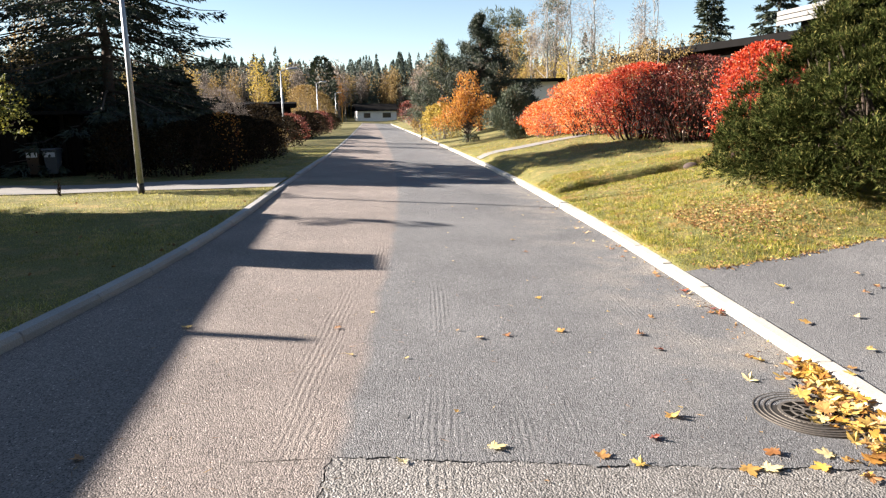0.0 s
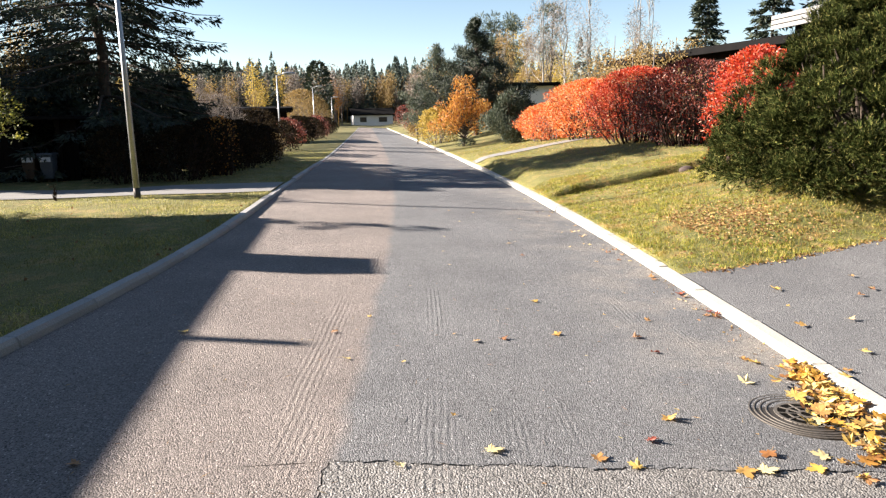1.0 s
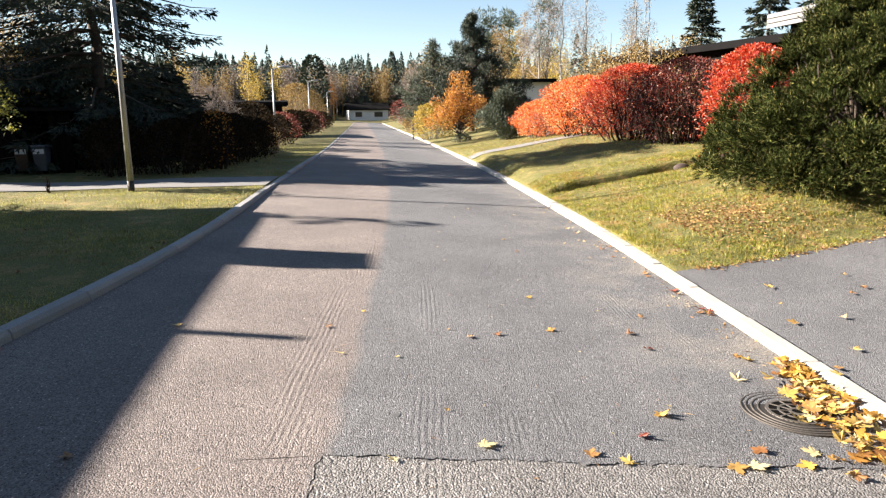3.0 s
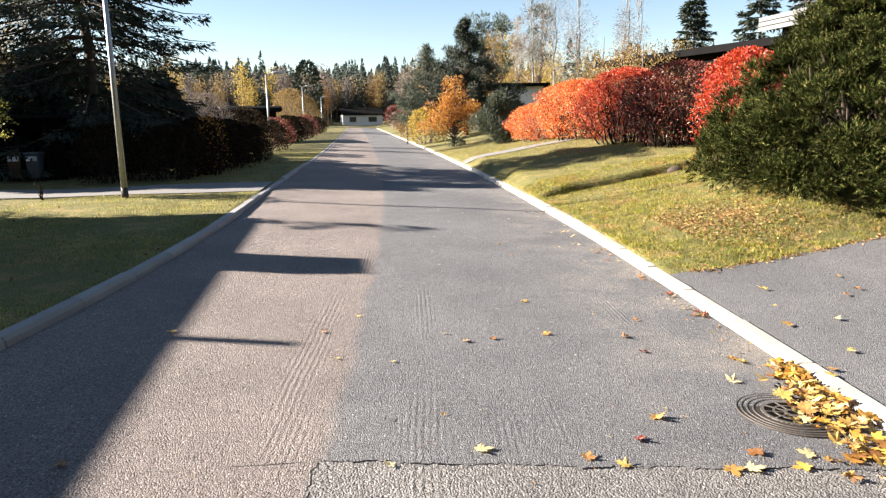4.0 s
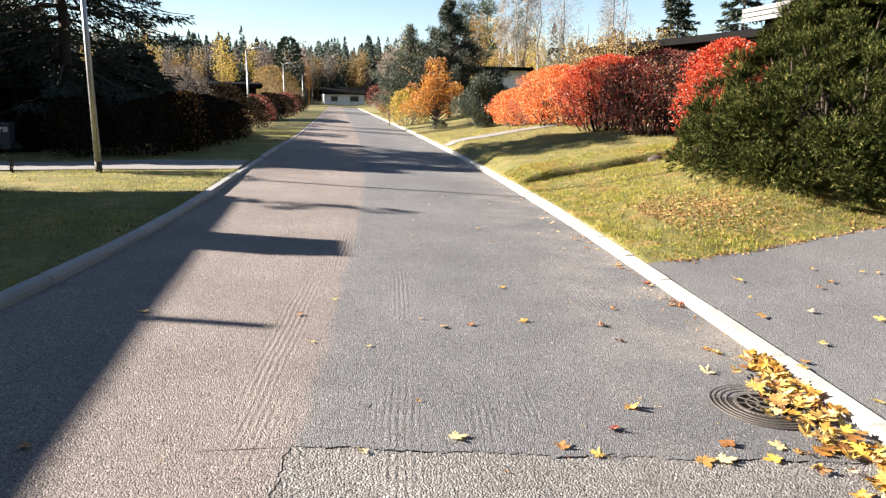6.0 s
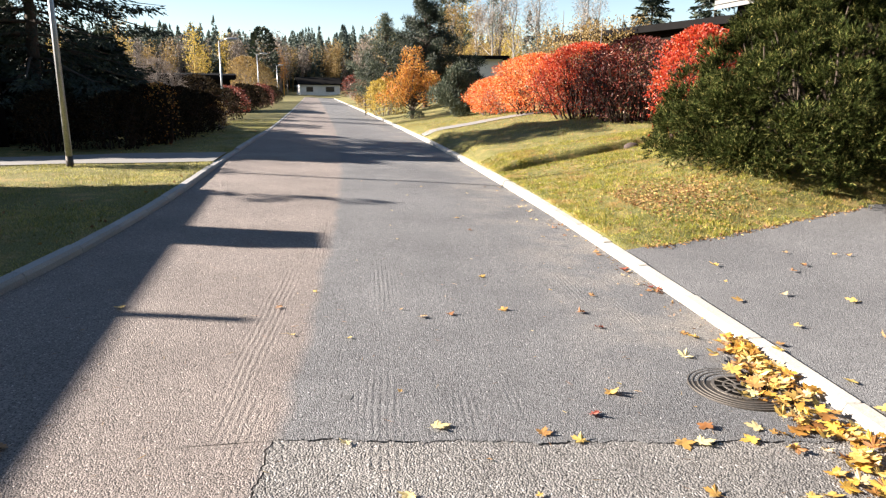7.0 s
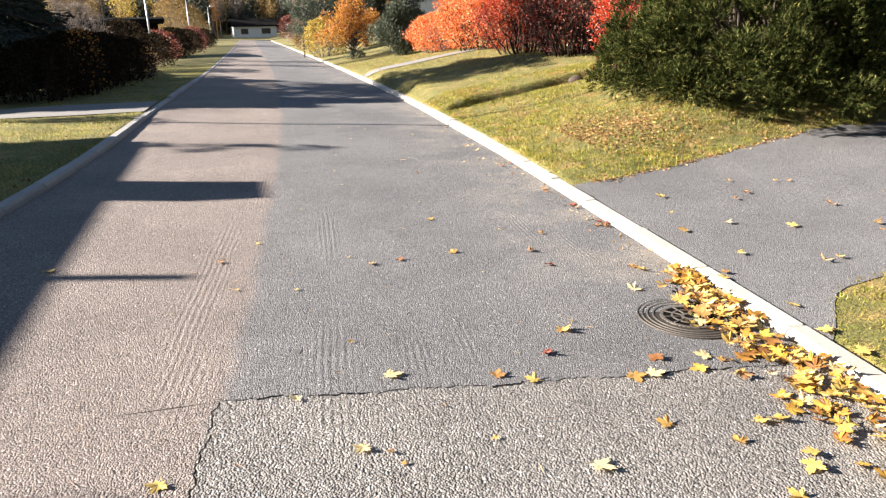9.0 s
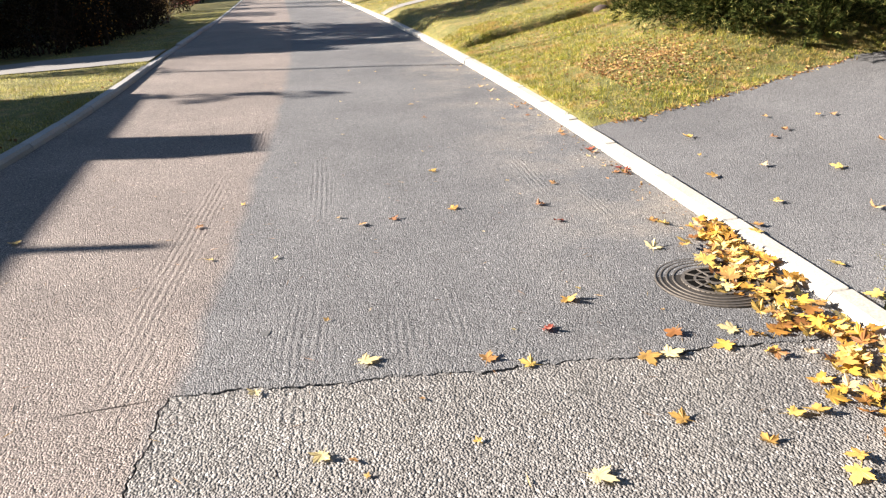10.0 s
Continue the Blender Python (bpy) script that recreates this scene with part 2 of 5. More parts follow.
M = {
    "road": asphalt("road_asphalt", (0.23, 0.20, 0.185), (0.165, 0.165, 0.170), -0.30, 0.62),
    "patch": asphalt("coarse_asphalt", (0.215, 0.205, 0.197), (0.215, 0.205, 0.197), 0.0, 0.68, 1.2),
    "drive": asphalt("drive_asphalt", (0.15, 0.15, 0.155), (0.15, 0.15, 0.155), 0.0, 0.45, 1.0, [(1.5, -50, 0.1, 0.1)]),
    "path": plain("path_gravel", (0.14, 0.135, 0.13), (0.22, 0.21, 0.20), 1.5, 0.9, 70, 0.006),
    "bed": plain("tar_bed", (0.012, 0.011, 0.010), (0.03, 0.028, 0.025), 5, 0.9),
    "tar": plain("tar_spot", (0.055, 0.054, 0.055), (0.12, 0.118, 0.116), 30, 0.7, 90, 0.003),
    "lawn": ground_mat(),
    "kerb": plain("kerb_granite", (0.27, 0.255, 0.225), (0.43, 0.405, 0.36), 2.0, 0.75, 90, 0.003, 0, 0.2),
    "kerb_grey": plain("kerb_concrete", (0.23, 0.225, 0.22), (0.34, 0.33, 0.32), 2.0, 0.85, 90, 0.003, 0, 0.25),
    "worn_iron": plain("worn_iron", (0.085, 0.075, 0.066), (0.17, 0.15, 0.13), 6, 0.55, 80, 0.002, 0.3),
    # black that stands for the darkness inside the drain
    "hole_shade": plain("hollow_shade_black", (0.004, 0.004, 0.004), (0.008, 0.007, 0.006), 5, 1.0),
    "iron": plain("cast_iron", (0.045, 0.04, 0.036), (0.10, 0.085, 0.07), 6, 0.55, 80, 0.002, 0.6),
    "zinc": plain("galvanised_steel", (0.30, 0.31, 0.32), (0.45, 0.46, 0.47), 4, 0.45, 40, 0.001, 0.7),
    "glass": plain("lamp_cover", (0.6, 0.6, 0.58), (0.75, 0.75, 0.72), 4, 0.25),
    "bark": plain("bark", (0.035, 0.025, 0.018), (0.10, 0.075, 0.055), 5, 0.95, 30, 0.02),
    "bark_pale": plain("birch_bark", (0.16, 0.145, 0.13), (0.36, 0.34, 0.31), 5, 0.9, 30, 0.01),
    "twig": plain("grey_twigs", (0.10, 0.085, 0.075), (0.22, 0.19, 0.17), 5, 0.95, 30, 0.004),
    "twig_dark": plain("dark_twigs", (0.03, 0.022, 0.018), (0.07, 0.05, 0.04), 5, 0.95, 30, 0.004),
    "wood_dark": plain("dark_stained_boards", (0.006, 0.0045, 0.004), (0.014, 0.011, 0.009), 3, 0.7, 40, 0.003, 0, 0.4),
    "wood_grey": plain("weathered_grey_boards", (0.13, 0.128, 0.125), (0.20, 0.195, 0.188), 3, 0.8, 40, 0.003, 0, 0.25),
    "roof": plain("dark_roof", (0.006, 0.006, 0.006), (0.013, 0.012, 0.012), 2, 1.0, 30, 0.004),
    "plaster": plain("white_wall", (0.62, 0.62, 0.62), (0.78, 0.78, 0.77), 1.0, 0.85, 30, 0.002),
    "pane": plain("dark_pane", (0.02, 0.022, 0.026), (0.04, 0.042, 0.05), 2, 0.08),
    "bin_brown": plain("brown_plastic", (0.06, 0.035, 0.022), (0.09, 0.055, 0.035), 3, 0.5),
    "bin_grey": plain("grey_plastic", (0.07, 0.08, 0.09), (0.11, 0.12, 0.14), 3, 0.5),
    "label": plain("white_label", (0.65, 0.66, 0.68), (0.8, 0.8, 0.82), 3, 0.5),
    "stone": plain("field_stone", (0.035, 0.024, 0.02), (0.10, 0.07, 0.058), 4, 0.9, 40, 0.01),
    "spruce": leafy("spruce_needles", [(0.0, (0.012, 0.020, 0.014)), (0.6, (0.026, 0.040, 0.024)), (1.0, (0.055, 0.065, 0.032))], 0.7, 0.12),
    # paler and bluer than near spruce: distance haze put into the needle colour
    "spruce_hazy": leafy("hazy_spruce_needles", [(0.0, (0.045, 0.062, 0.055)), (0.6, (0.075, 0.095, 0.075)), (1.0, (0.12, 0.135, 0.095))], 0.8, 0.2),
    # near-black stops and strong patches paint shaded gaps and sunlit tufts into the needles
    "mugo": leafy("shade_toned_mountain_pine_needles", [(0.0, (0.007, 0.011, 0.003)), (0.5, (0.020, 0.027, 0.007)), (0.85, (0.066, 0.080, 0.024)), (1.0, (0.22, 0.19, 0.065))], 0.5, 0.06, False, (3.6, 0.25, 2.0)),
    "pine": leafy("pine_needles", [(0.0, (0.012, 0.02, 0.013)), (0.6, (0.026, 0.038, 0.022)), (1.0, (0.065, 0.075, 0.036))], 0.6, 0.15),
    "juniper": leafy("juniper_needles", [(0.0, (0.035, 0.05, 0.032)), (0.6, (0.07, 0.09, 0.055)), (1.0, (0.12, 0.13, 0.08))], 0.7, 0.15),
    "red": leafy("red_leaves", [(0.0, (0.30, 0.018, 0.012)), (0.45, (0.55, 0.05, 0.018)), (0.8, (0.62, 0.11, 0.03)), (0.93, (0.6, 0.2, 0.09)), (1.0, (0.75, 0.55, 0.45))], 0.5, 0.42),
    "red_orange": leafy("orange_red_leaves", [(0.0, (0.50, 0.045, 0.014)), (0.35, (0.72, 0.13, 0.022)), (0.7, (0.76, 0.28, 0.06)), (1.0, (0.82, 0.60, 0.36))], 0.5, 0.42),
    # red leaves darkened to hold the bank's shade; hedge and garden shrubs share them
    "dark_red": leafy("shade_darkened_red_leaves", [(0.0, (0.07, 0.014, 0.012)), (0.6, (0.18, 0.030, 0.020)), (0.92, (0.32, 0.09, 0.05)), (1.0, (0.6, 0.45, 0.38))], 0.55, 0.3),
    "orange": leafy("orange_leaves", [(0.0, (0.34, 0.12, 0.025)), (0.5, (0.54, 0.23, 0.04)), (1.0, (0.66, 0.38, 0.09))], 0.5, 0.45),
    "yellow": leafy("yellow_leaves", [(0.0, (0.26, 0.17, 0.035)), (0.5, (0.42, 0.30, 0.06)), (1.0, (0.58, 0.45, 0.12))], 0.5, 0.45),
    "ochre": leafy("ochre_leaves", [(0.0, (0.15, 0.095, 0.04)), (0.5, (0.28, 0.18, 0.06)), (1.0, (0.46, 0.33, 0.13))], 0.6, 0.35),
    "olive": leafy("olive_leaves", [(0.0, (0.07, 0.085, 0.022)), (0.5, (0.16, 0.17, 0.04)), (1.0, (0.40, 0.36, 0.06))], 0.6, 0.35),
    # brown leaves taken nearly to black, the deep shade put into their colour
    "hedge": leafy("shade_darkened_hedge_leaves", [(0.0, (0.012, 0.010, 0.007)), (0.6, (0.026, 0.019, 0.011)), (1.0, (0.055, 0.036, 0.018))], 0.6, 0.25),
    "bare": leafy("thin_grey_twigs", [(0.0, (0.15, 0.12, 0.10)), (0.6, (0.27, 0.22, 0.19)), (1.0, (0.40, 0.34, 0.30))], 0.9, 0.1),
    "blade": leafy("grass_blades", [(0.0, (0.085, 0.12, 0.010)), (0.45, (0.19, 0.20, 0.018)), (0.8, (0.36, 0.30, 0.045)), (1.0, (0.50, 0.36, 0.13))], 0.6, 0.4, False, (5.5, 0.35, 1.6), ((0.36, 0.21, 0.075), 1.5)),
    "blade_dull": leafy("frosty_grass_blades", [(0.0, (0.14, 0.155, 0.035)), (0.5, (0.33, 0.31, 0.075)), (1.0, (0.54, 0.47, 0.18))], 0.6, 0.35, False, (1.3, 0.5, 1.35), ((0.27, 0.26, 0.16), 0.9)),
    "maple": leafy("fallen_maple_leaf", [(0.0, (0.38, 0.20, 0.07)), (0.3, (0.56, 0.35, 0.09)), (0.7, (0.68, 0.48, 0.14)), (1.0, (0.74, 0.62, 0.36))], 0.55, 0.3, True),
    "leaf_brown": leafy("brown_fallen_leaf", [(0.0, (0.26, 0.11, 0.045)), (0.5, (0.46, 0.27, 0.11)), (1.0, (0.62, 0.46, 0.26))], 0.6, 0.2, True),
    "leaf_red": leafy("red_fallen_leaf", [(0.0, (0.20, 0.03, 0.02)), (1.0, (0.34, 0.10, 0.05))], 0.6, 0.2, True),
    "drift": leafy("drifted_leaves", [(0.0, (0.22, 0.09, 0.03)), (0.35, (0.44, 0.22, 0.04)), (0.75, (0.60, 0.36, 0.06)), (1.0, (0.70, 0.52, 0.16))], 0.55, 0.3),
    "litter": leafy("leaf_litter", [(0.0, (0.15, 0.065, 0.025)), (0.6, (0.27, 0.14, 0.055)), (0.9, (0.42, 0.26, 0.085)), (1.0, (0.66, 0.48, 0.16))], 0.6, 0.25),
}

for dull in ("roof", "wood_dark", "hole_shade", "bed", "hedge", "twig_dark", "mugo"):
    M[dull].node_tree.nodes["Principled BSDF"].inputs["Specular IOR Level"].default_value = 0.03


# ---------------------------------------------------------------- builders
rng = np.random.default_rng(7)


def thing(name, at, label, category, group=""):
    ob = new(name)
    ob.location = at
    ob.empty_display_size = 0.2
    return tagged(ob, label, category, group)


def mesh_of(name, V, F, material, smooth=False):
    V, F = np.asarray(V, dtype=np.float32), np.asarray(F, dtype=np.int32)
    me = bpy.data.meshes.new(name)
    n, k = F.shape
    me.vertices.add(len(V))
    me.vertices.foreach_set("co", V.ravel())
    me.loops.add(n * k)
    me.loops.foreach_set("vertex_index", F.ravel())
    me.polygons.add(n)
    me.polygons.foreach_set("loop_start", np.arange(0, n * k, k, dtype=np.int32))
    me.polygons.foreach_set("use_smooth", np.full(n, smooth, dtype=bool))
    me.update(calc_edges=True)
    me.materials.append(material)
    return me


def np_part(name, V, F, material, parent=None, label="", smooth=False):
    ob = new(name, mesh_of(name, V, F, material, smooth))
    if parent is not None:
        ob.parent = parent
    return tagged(ob, label)


def part(name, bm, material, parent=None, label="", smooth=False):
    me = bpy.data.meshes.new(name)
    bm.normal_update()
    bm.to_mesh(me)
    bm.free()
    me.materials.append(material)
    if smooth:
        me.polygons.foreach_set("use_smooth", np.ones(len(me.polygons), dtype=bool))
    ob = new(name, me)
    if parent is not None:
        ob.parent = parent
    return tagged(ob, label)


def box(size, at=(0, 0, 0), bevel=0.0, rz=0.0):
    bm = bmesh.new()
    bmesh.ops.create_cube(bm, size=1.0, matrix=pose(*at, 0, 0, rz) @ Matrix.Diagonal((*size, 1)))
    if bevel:
        bmesh.ops.bevel(bm, geom=bm.edges[:], offset=bevel, segments=2, affect="EDGES", profile=0.6)
    return bm


def cyl(r1, r2, h, at=(0, 0, 0), seg=20, m=None, caps=True):
    bm = bmesh.new()
    bmesh.ops.create_cone(bm, cap_ends=caps, segments=seg, radius1=r1, radius2=r2, depth=h,
                          matrix=Matrix.Translation(at) @ (m or Matrix()) @ Matrix.Translation((0, 0, h / 2)))
    return bm


def unit(v):
    return v / np.maximum(np.linalg.norm(v, axis=-1, keepdims=True), 1e-9)


def rand_unit(n):
    return unit(rng.normal(size=(n, 3)))


def diamonds(P, D, L, W, fold=0.25):
    """A folded, pointed leaf at each of P, along D."""
    n = len(P)
    D = unit(D)
    S = unit(np.cross(D, rand_unit(n)))
    N = np.cross(D, S)
    L, W = np.broadcast_to(L, (n,))[:, None], np.broadcast_to(W, (n,))[:, None]
    V = np.stack([P, P + D * L * 0.45 + S * W / 2 + N * W * fold, P + D * L, P + D * L * 0.45 - S * W / 2 + N * W * fold], 1).reshape(-1, 3)
    return V, np.arange(4 * n).reshape(n, 4)


def blades(P, D, L, W):
    n = len(P)
    D = unit(D)
    S = unit(np.cross(D, rand_unit(n)))
    L, W = np.broadcast_to(L, (n,))[:, None], np.broadcast_to(W, (n,))[:, None]
    V = np.stack([P - S * W / 2, P + S * W / 2, P + D * L], 1).reshape(-1, 3)
    return V, np.arange(3 * n).reshape(n, 3)


def tubes(paths, sides=6):
    """Tapered tubes along lists of (points, radii)."""
    Vs, Fs, o = [], [], 0
    ang = np.linspace(0, 2 * np.pi, sides, endpoint=False)
    for pts, rad in paths:
        pts = np.asarray(pts, float)
        tan = unit(np.gradient(pts, axis=0))
        ref = np.where(np.abs(tan[:, 2:3]) > 0.9, [[1.0, 0, 0]], [[0, 0, 1.0]])
        a = unit(np.cross(tan, ref))
        b = np.cross(tan, a)
        ring = pts[:, None] + np.asarray(rad)[:, None, None] * (np.cos(ang)[None, :, None] * a[:, None] + np.sin(ang)[None, :, None] * b[:, None])
        Vs.append(ring.reshape(-1, 3))
        k = len(pts)
        i, j = np.meshgrid(np.arange(k - 1), np.arange(sides), indexing="ij")
        q = np.stack([i * sides + j, i * sides + (j + 1) % sides, (i + 1) * sides + (j + 1) % sides, (i + 1) * sides + j], -1).reshape(-1, 4)
        Fs.append(q + o)
        o += k * sides
    return np.concatenate(Vs), np.concatenate(Fs)


def joined(pieces):
    Vs, Fs, o = [], [], 0
    for V, F in pieces:
        Vs.append(V)
        Fs.append(F + o)
        o += len(V)
    return np.concatenate(Vs), np.concatenate(Fs)


def bent(a, b, n=5, wob=0.1, lift=0.0):
    a, b = np.asarray(a, float), np.asarray(b, float)
    s = np.linspace(0, 1, n)[:, None]
    p = a + (b - a) * s
    p += rng.normal(size=(n, 3)) * wob * np.sin(s * np.pi) * np.linalg.norm(b - a)
    p[:, 2] += (lift * np.sin(s * np.pi) * np.linalg.norm(b - a))[:, 0]
    return p


# ---------------------------------------------------------------- the lie of the land
K = math.tan(radians(FALL))
HALF = 2.66
KERB_W = 0.14


def smooth(v, a, b):
    s = np.clip((np.asarray(v, float) - a) / (b - a), 0, 1)
    return s * s * (3 - 2 * s)


def centre(y):
    y = np.asarray(y, float)
    p = np.maximum(y, 0)
    return -0.39 + 0.05 * p + 1.55 * (1 - np.exp(-p / 12)) + 0.179 * np.minimum(y, 0)


def west(y):
    """Half width on the west side, where the kerb swings in a little."""
    y = np.asarray(y, float)
    return 2.75 - 0.23 * smooth(y, 1.5, 7.5) * (1 - smooth(y, 8, 17))


def road_z(x, y):
    return -K * np.asarray(x, float) + 0.35 * smooth(y, 125, 165)


def road_top(x, y):
    """The road's surface with its slight waves."""
    return float(road_z(x, y)) + 0.004 * math.sin(x * 2.3 + y * 0.7)


def land(x, y):
    """Height of the ground beside the road."""
    x, y = np.asarray(x, float), np.asarray(y, float)
    c = centre(y)
    l, r = c - west(y), c + HALF
    dl, dr = np.maximum(l - x, 0), np.maximum(x - r, 0)
    hill = 9 * smooth(y, 160, 330) + 6 * smooth(dl, 60, 220) + 6 * smooth(dr, 60, 220)
    bumps = 0.035 * np.sin(x * 0.9 + 0.4 * y) * np.sin(y * 0.55 - 0.3 * x) * smooth(dl + dr, 0.3, 3)
    left = -K * l + 0.055 * (1 - smooth(y, 20, 30))
    # the bank is cut back where the drive comes in and steps up beyond y = 14
    cut = 1 - 0.72 * smooth(y, 1.2, 2.4) * (1 - smooth(y - 0.17 * np.minimum(dr, 3.4), 6.45, 7.7))
    step = 0.14 * smooth(y - 0.04 * (x - 4), 13.2, 13.36) * smooth(dr, 0.05, 0.7) * (1 - smooth(y, 26, 32))
    right = -K * r + 0.072 * (1 - 0.64 * smooth(y, 1.2, 2.4) * (1 - smooth(y, 6.2, 7.0))) + cut * (0.15 * np.minimum(dr, 4.5) + 0.03 * np.clip(dr - 4.5, 0, 20)) + step
    trench = np.exp(-((y - 0.04 * (x - 4) - 13.2 + 0.05 * np.sin(x * 2.1)) / 0.11) ** 2) * smooth(dr, 0.15, 0.6) * (1 - smooth(dr, 2.9, 3.2))
    mound = 0.16 * np.exp(-((x - 7.2) / 1.9) ** 2 - ((y - 9.3) / 1.6) ** 2)
    right = right - 0.22 * trench + mound
    z = np.where(x < c, left, right)
    return z + hill + bumps + 0.35 * smooth(y, 125, 165)


def spaced(marks, steps):
    out = []
    for (a, b), s in zip(zip(marks[:-1], marks[1:]), steps):
        out.extend(np.linspace(a, b, max(1, int(round((b - a) / s))), endpoint=False))
    return np.array(out + [marks[-1]])


def sheet(xs_fn, ys, z_fn, material, name, uv=False):
    """A sheet over rows of y; xs_fn(y) gives as many x for each."""
    X = np.array([xs_fn(v) for v in ys])
    Y = np.repeat(ys[:, None], X.shape[1], 1)
    Z = z_fn(X, Y)
    ny, nx = X.shape
    i, j = np.meshgrid(np.arange(ny - 1), np.arange(nx - 1), indexing="ij")
    F = np.stack([i * nx + j, i * nx + j + 1, (i + 1) * nx + j + 1, (i + 1) * nx + j], -1).reshape(-1, 4)
    ob = np_part(name, np.stack([X, Y, Z], -1).reshape(-1, 3), F, material, smooth=True)
    if uv:
        layer = ob.data.uv_layers.new(name="lane")
        U = np.stack([(X - centre(Y)).ravel(), Y.ravel()], -1)[F.ravel()]
        layer.data.foreach_set("uv", U.astype(np.float32).ravel())
    return ob


off = spaced([0, 1.5, 6, 14, 40, 120, 600], [0.12, 0.25, 0.8, 3, 10, 60])
ROAD_END = 138.0


def ground_xs(y):
    c = float(centre(y))
    e = HALF + KERB_W
    w = float(west(y)) + KERB_W
    return np.concatenate([c - w - off[::-1], [c - w + 0.03, c, c + e - 0.03], c + e + off])


def ground_z(X, Y):
    C = centre(Y)
    inside = (X - C < HALF + KERB_W - 0.01) & (C - X < west(Y) + KERB_W - 0.01) & (Y < ROAD_END)
    return np.where(inside, road_z(X, Y) - 0.08, land(X, Y))


ground = sheet(ground_xs, spaced([-80, -10, 0, 8.4, 12.6, 13.8, 20, 40, 100, 200, 900], [5, 1, 0.08, 0.2, 0.05, 0.2, 0.5, 2, 5, 50]), ground_z, M["lawn"], "ground")
tagged(ground, "thin mossy autumn lawn, yellow-green with straw-brown patches", "ground", kind="structure")


# ---------------------------------------------------------------- road
def crack_line(x):
    x = np.asarray(x, float)
    return 3.005 - 0.155 * (x + 0.2) + 0.006 * np.sin(x * 23) + 0.008 * np.sin(x * 9.7 + 1) + 0.005 * np.sin(x * 61) + 0.004 * np.sin(x * 97 + 2) + 0.003 * np.sin(x * 143)


def crack_side(y):
    y = np.asarray(y, float)
    return -0.2 - 0.17 * (3.05 - y) + 0.007 * np.sin(y * 19) + 0.005 * np.sin(y * 47) + 0.004 * np.sin(y * 83 + 1) + 0.003 * np.sin(y * 131)


def strip(name, u0, u1, v0, v1, nu, ys, material, lift=0.0):
    """A road surface between two edges (functions of y) cut off at a line y = v0(x) and y = v1(x)."""
    s = np.linspace(0, 1, nu)
    T = np.linspace(0, 1, len(ys))
    S, TT = np.meshgrid(s, T)
    Y = np.repeat(ys[:, None], nu, 1)
    for _ in range(3):
        X = u0(Y) + (u1(Y) - u0(Y)) * S
        lo, hi = v0(X), v1(X)
        Y = lo + (hi - lo) * ((ys - ys[0]) / (ys[-1] - ys[0]))[:, None]
    Z = road_z(X, Y) + lift + 0.004 * np.sin(X * 2.3 + Y * 0.7)
    ny, nx = X.shape
    i, j = np.meshgrid(np.arange(ny - 1), np.arange(nx - 1), indexing="ij")
    F = np.stack([i * nx + j, i * nx + j + 1, (i + 1) * nx + j + 1, (i + 1) * nx + j], -1).reshape(-1, 4)
    V = np.stack([X, Y, Z], -1).reshape(-1, 3)
    # a skirt gives the slab its thickness
    rim = np.concatenate([np.arange(nx), np.arange(1, ny) * nx + nx - 1, (ny - 1) * nx + np.arange(nx - 2, -1, -1), np.arange(ny - 2, 0, -1) * nx])
    low = V[rim] - [0, 0, 0.05]
    k, n0 = len(rim), len(V)
    q = np.arange(k)
    SK = np.stack([rim[q], n0 + q, n0 + (q + 1) % k, rim[(q + 1) % k]], -1)
    F2 = np.concatenate([F, SK])
    ob = np_part(name, np.concatenate([V, low]), F2, material)
    layer = ob.data.uv_layers.new(name="lane")
    allV = np.concatenate([V, low])
    U = np.stack([allV[:, 0] - centre(allV[:, 1]), allV[:, 1]], -1)[F2.ravel()]
    layer.data.foreach_set("uv", U.astype(np.float32).ravel())
    return ob


const = lambda v: (lambda x: np.full_like(np.asarray(x, float), v))
edge_l = lambda y: centre(y) - west(y)
edge_r = lambda y: centre(y) + HALF
road = strip("road", edge_l, edge_r, lambda x: np.where(x < -0.2, 3.0, crack_line(x) + 0.003), const(ROAD_END), 240,
             spaced([3, 12, 40, ROAD_END], [0.15, 0.5, 3]), M["road"])
tagged(road, "worn asphalt road, pinkish left lane and grey right lane", "road", kind="structure")
tagged(strip("road_lane", edge_l, lambda y: crack_side(y) - 0.004, const(-70.0), lambda x: 2.998 - 0.007 * smooth(x, -1.15, -0.3) * np.clip(np.sin(x * 11) + 0.6, 0, 1), 30,
             spaced([-70, -2, 1.4, 3], [2, 0.1, 0.015]), M["road"]), "worn pinkish asphalt lane beside a cracked patch", "road", kind="structure")
tagged(strip("road_patch", lambda y: crack_side(y) + 0.003, edge_r, const(-70.0), lambda x: crack_line(x) - 0.006 - 0.008 * np.clip(np.sin(x * 7.3) + np.sin(x * 17.1 + 2), 0, 1), 220,
             spaced([-70, -2, 1.4, 3], [2, 0.1, 0.015]), M["patch"], -0.001), "older coarse light-grey asphalt with a ragged crack", "road", kind="structure")
bed = sheet(lambda y: centre(y) + np.linspace(-2.5, HALF, 7), spaced([-70, ROAD_END], [3]), lambda X, Y: road_z(X, Y) - 0.035, M["bed"], "road_bed")
tagged(bed, "dark tar bed beneath the cracked asphalt", "road", kind="structure")


# ---------------------------------------------------------------- kerbs
def kerb_profile(h):
    return [(-0.0, -0.06), (0.012, h - 0.03), (0.035, h), (KERB_W - 0.012, h + 0.004), (KERB_W, h - 0.01), (KERB_W, -0.06)]


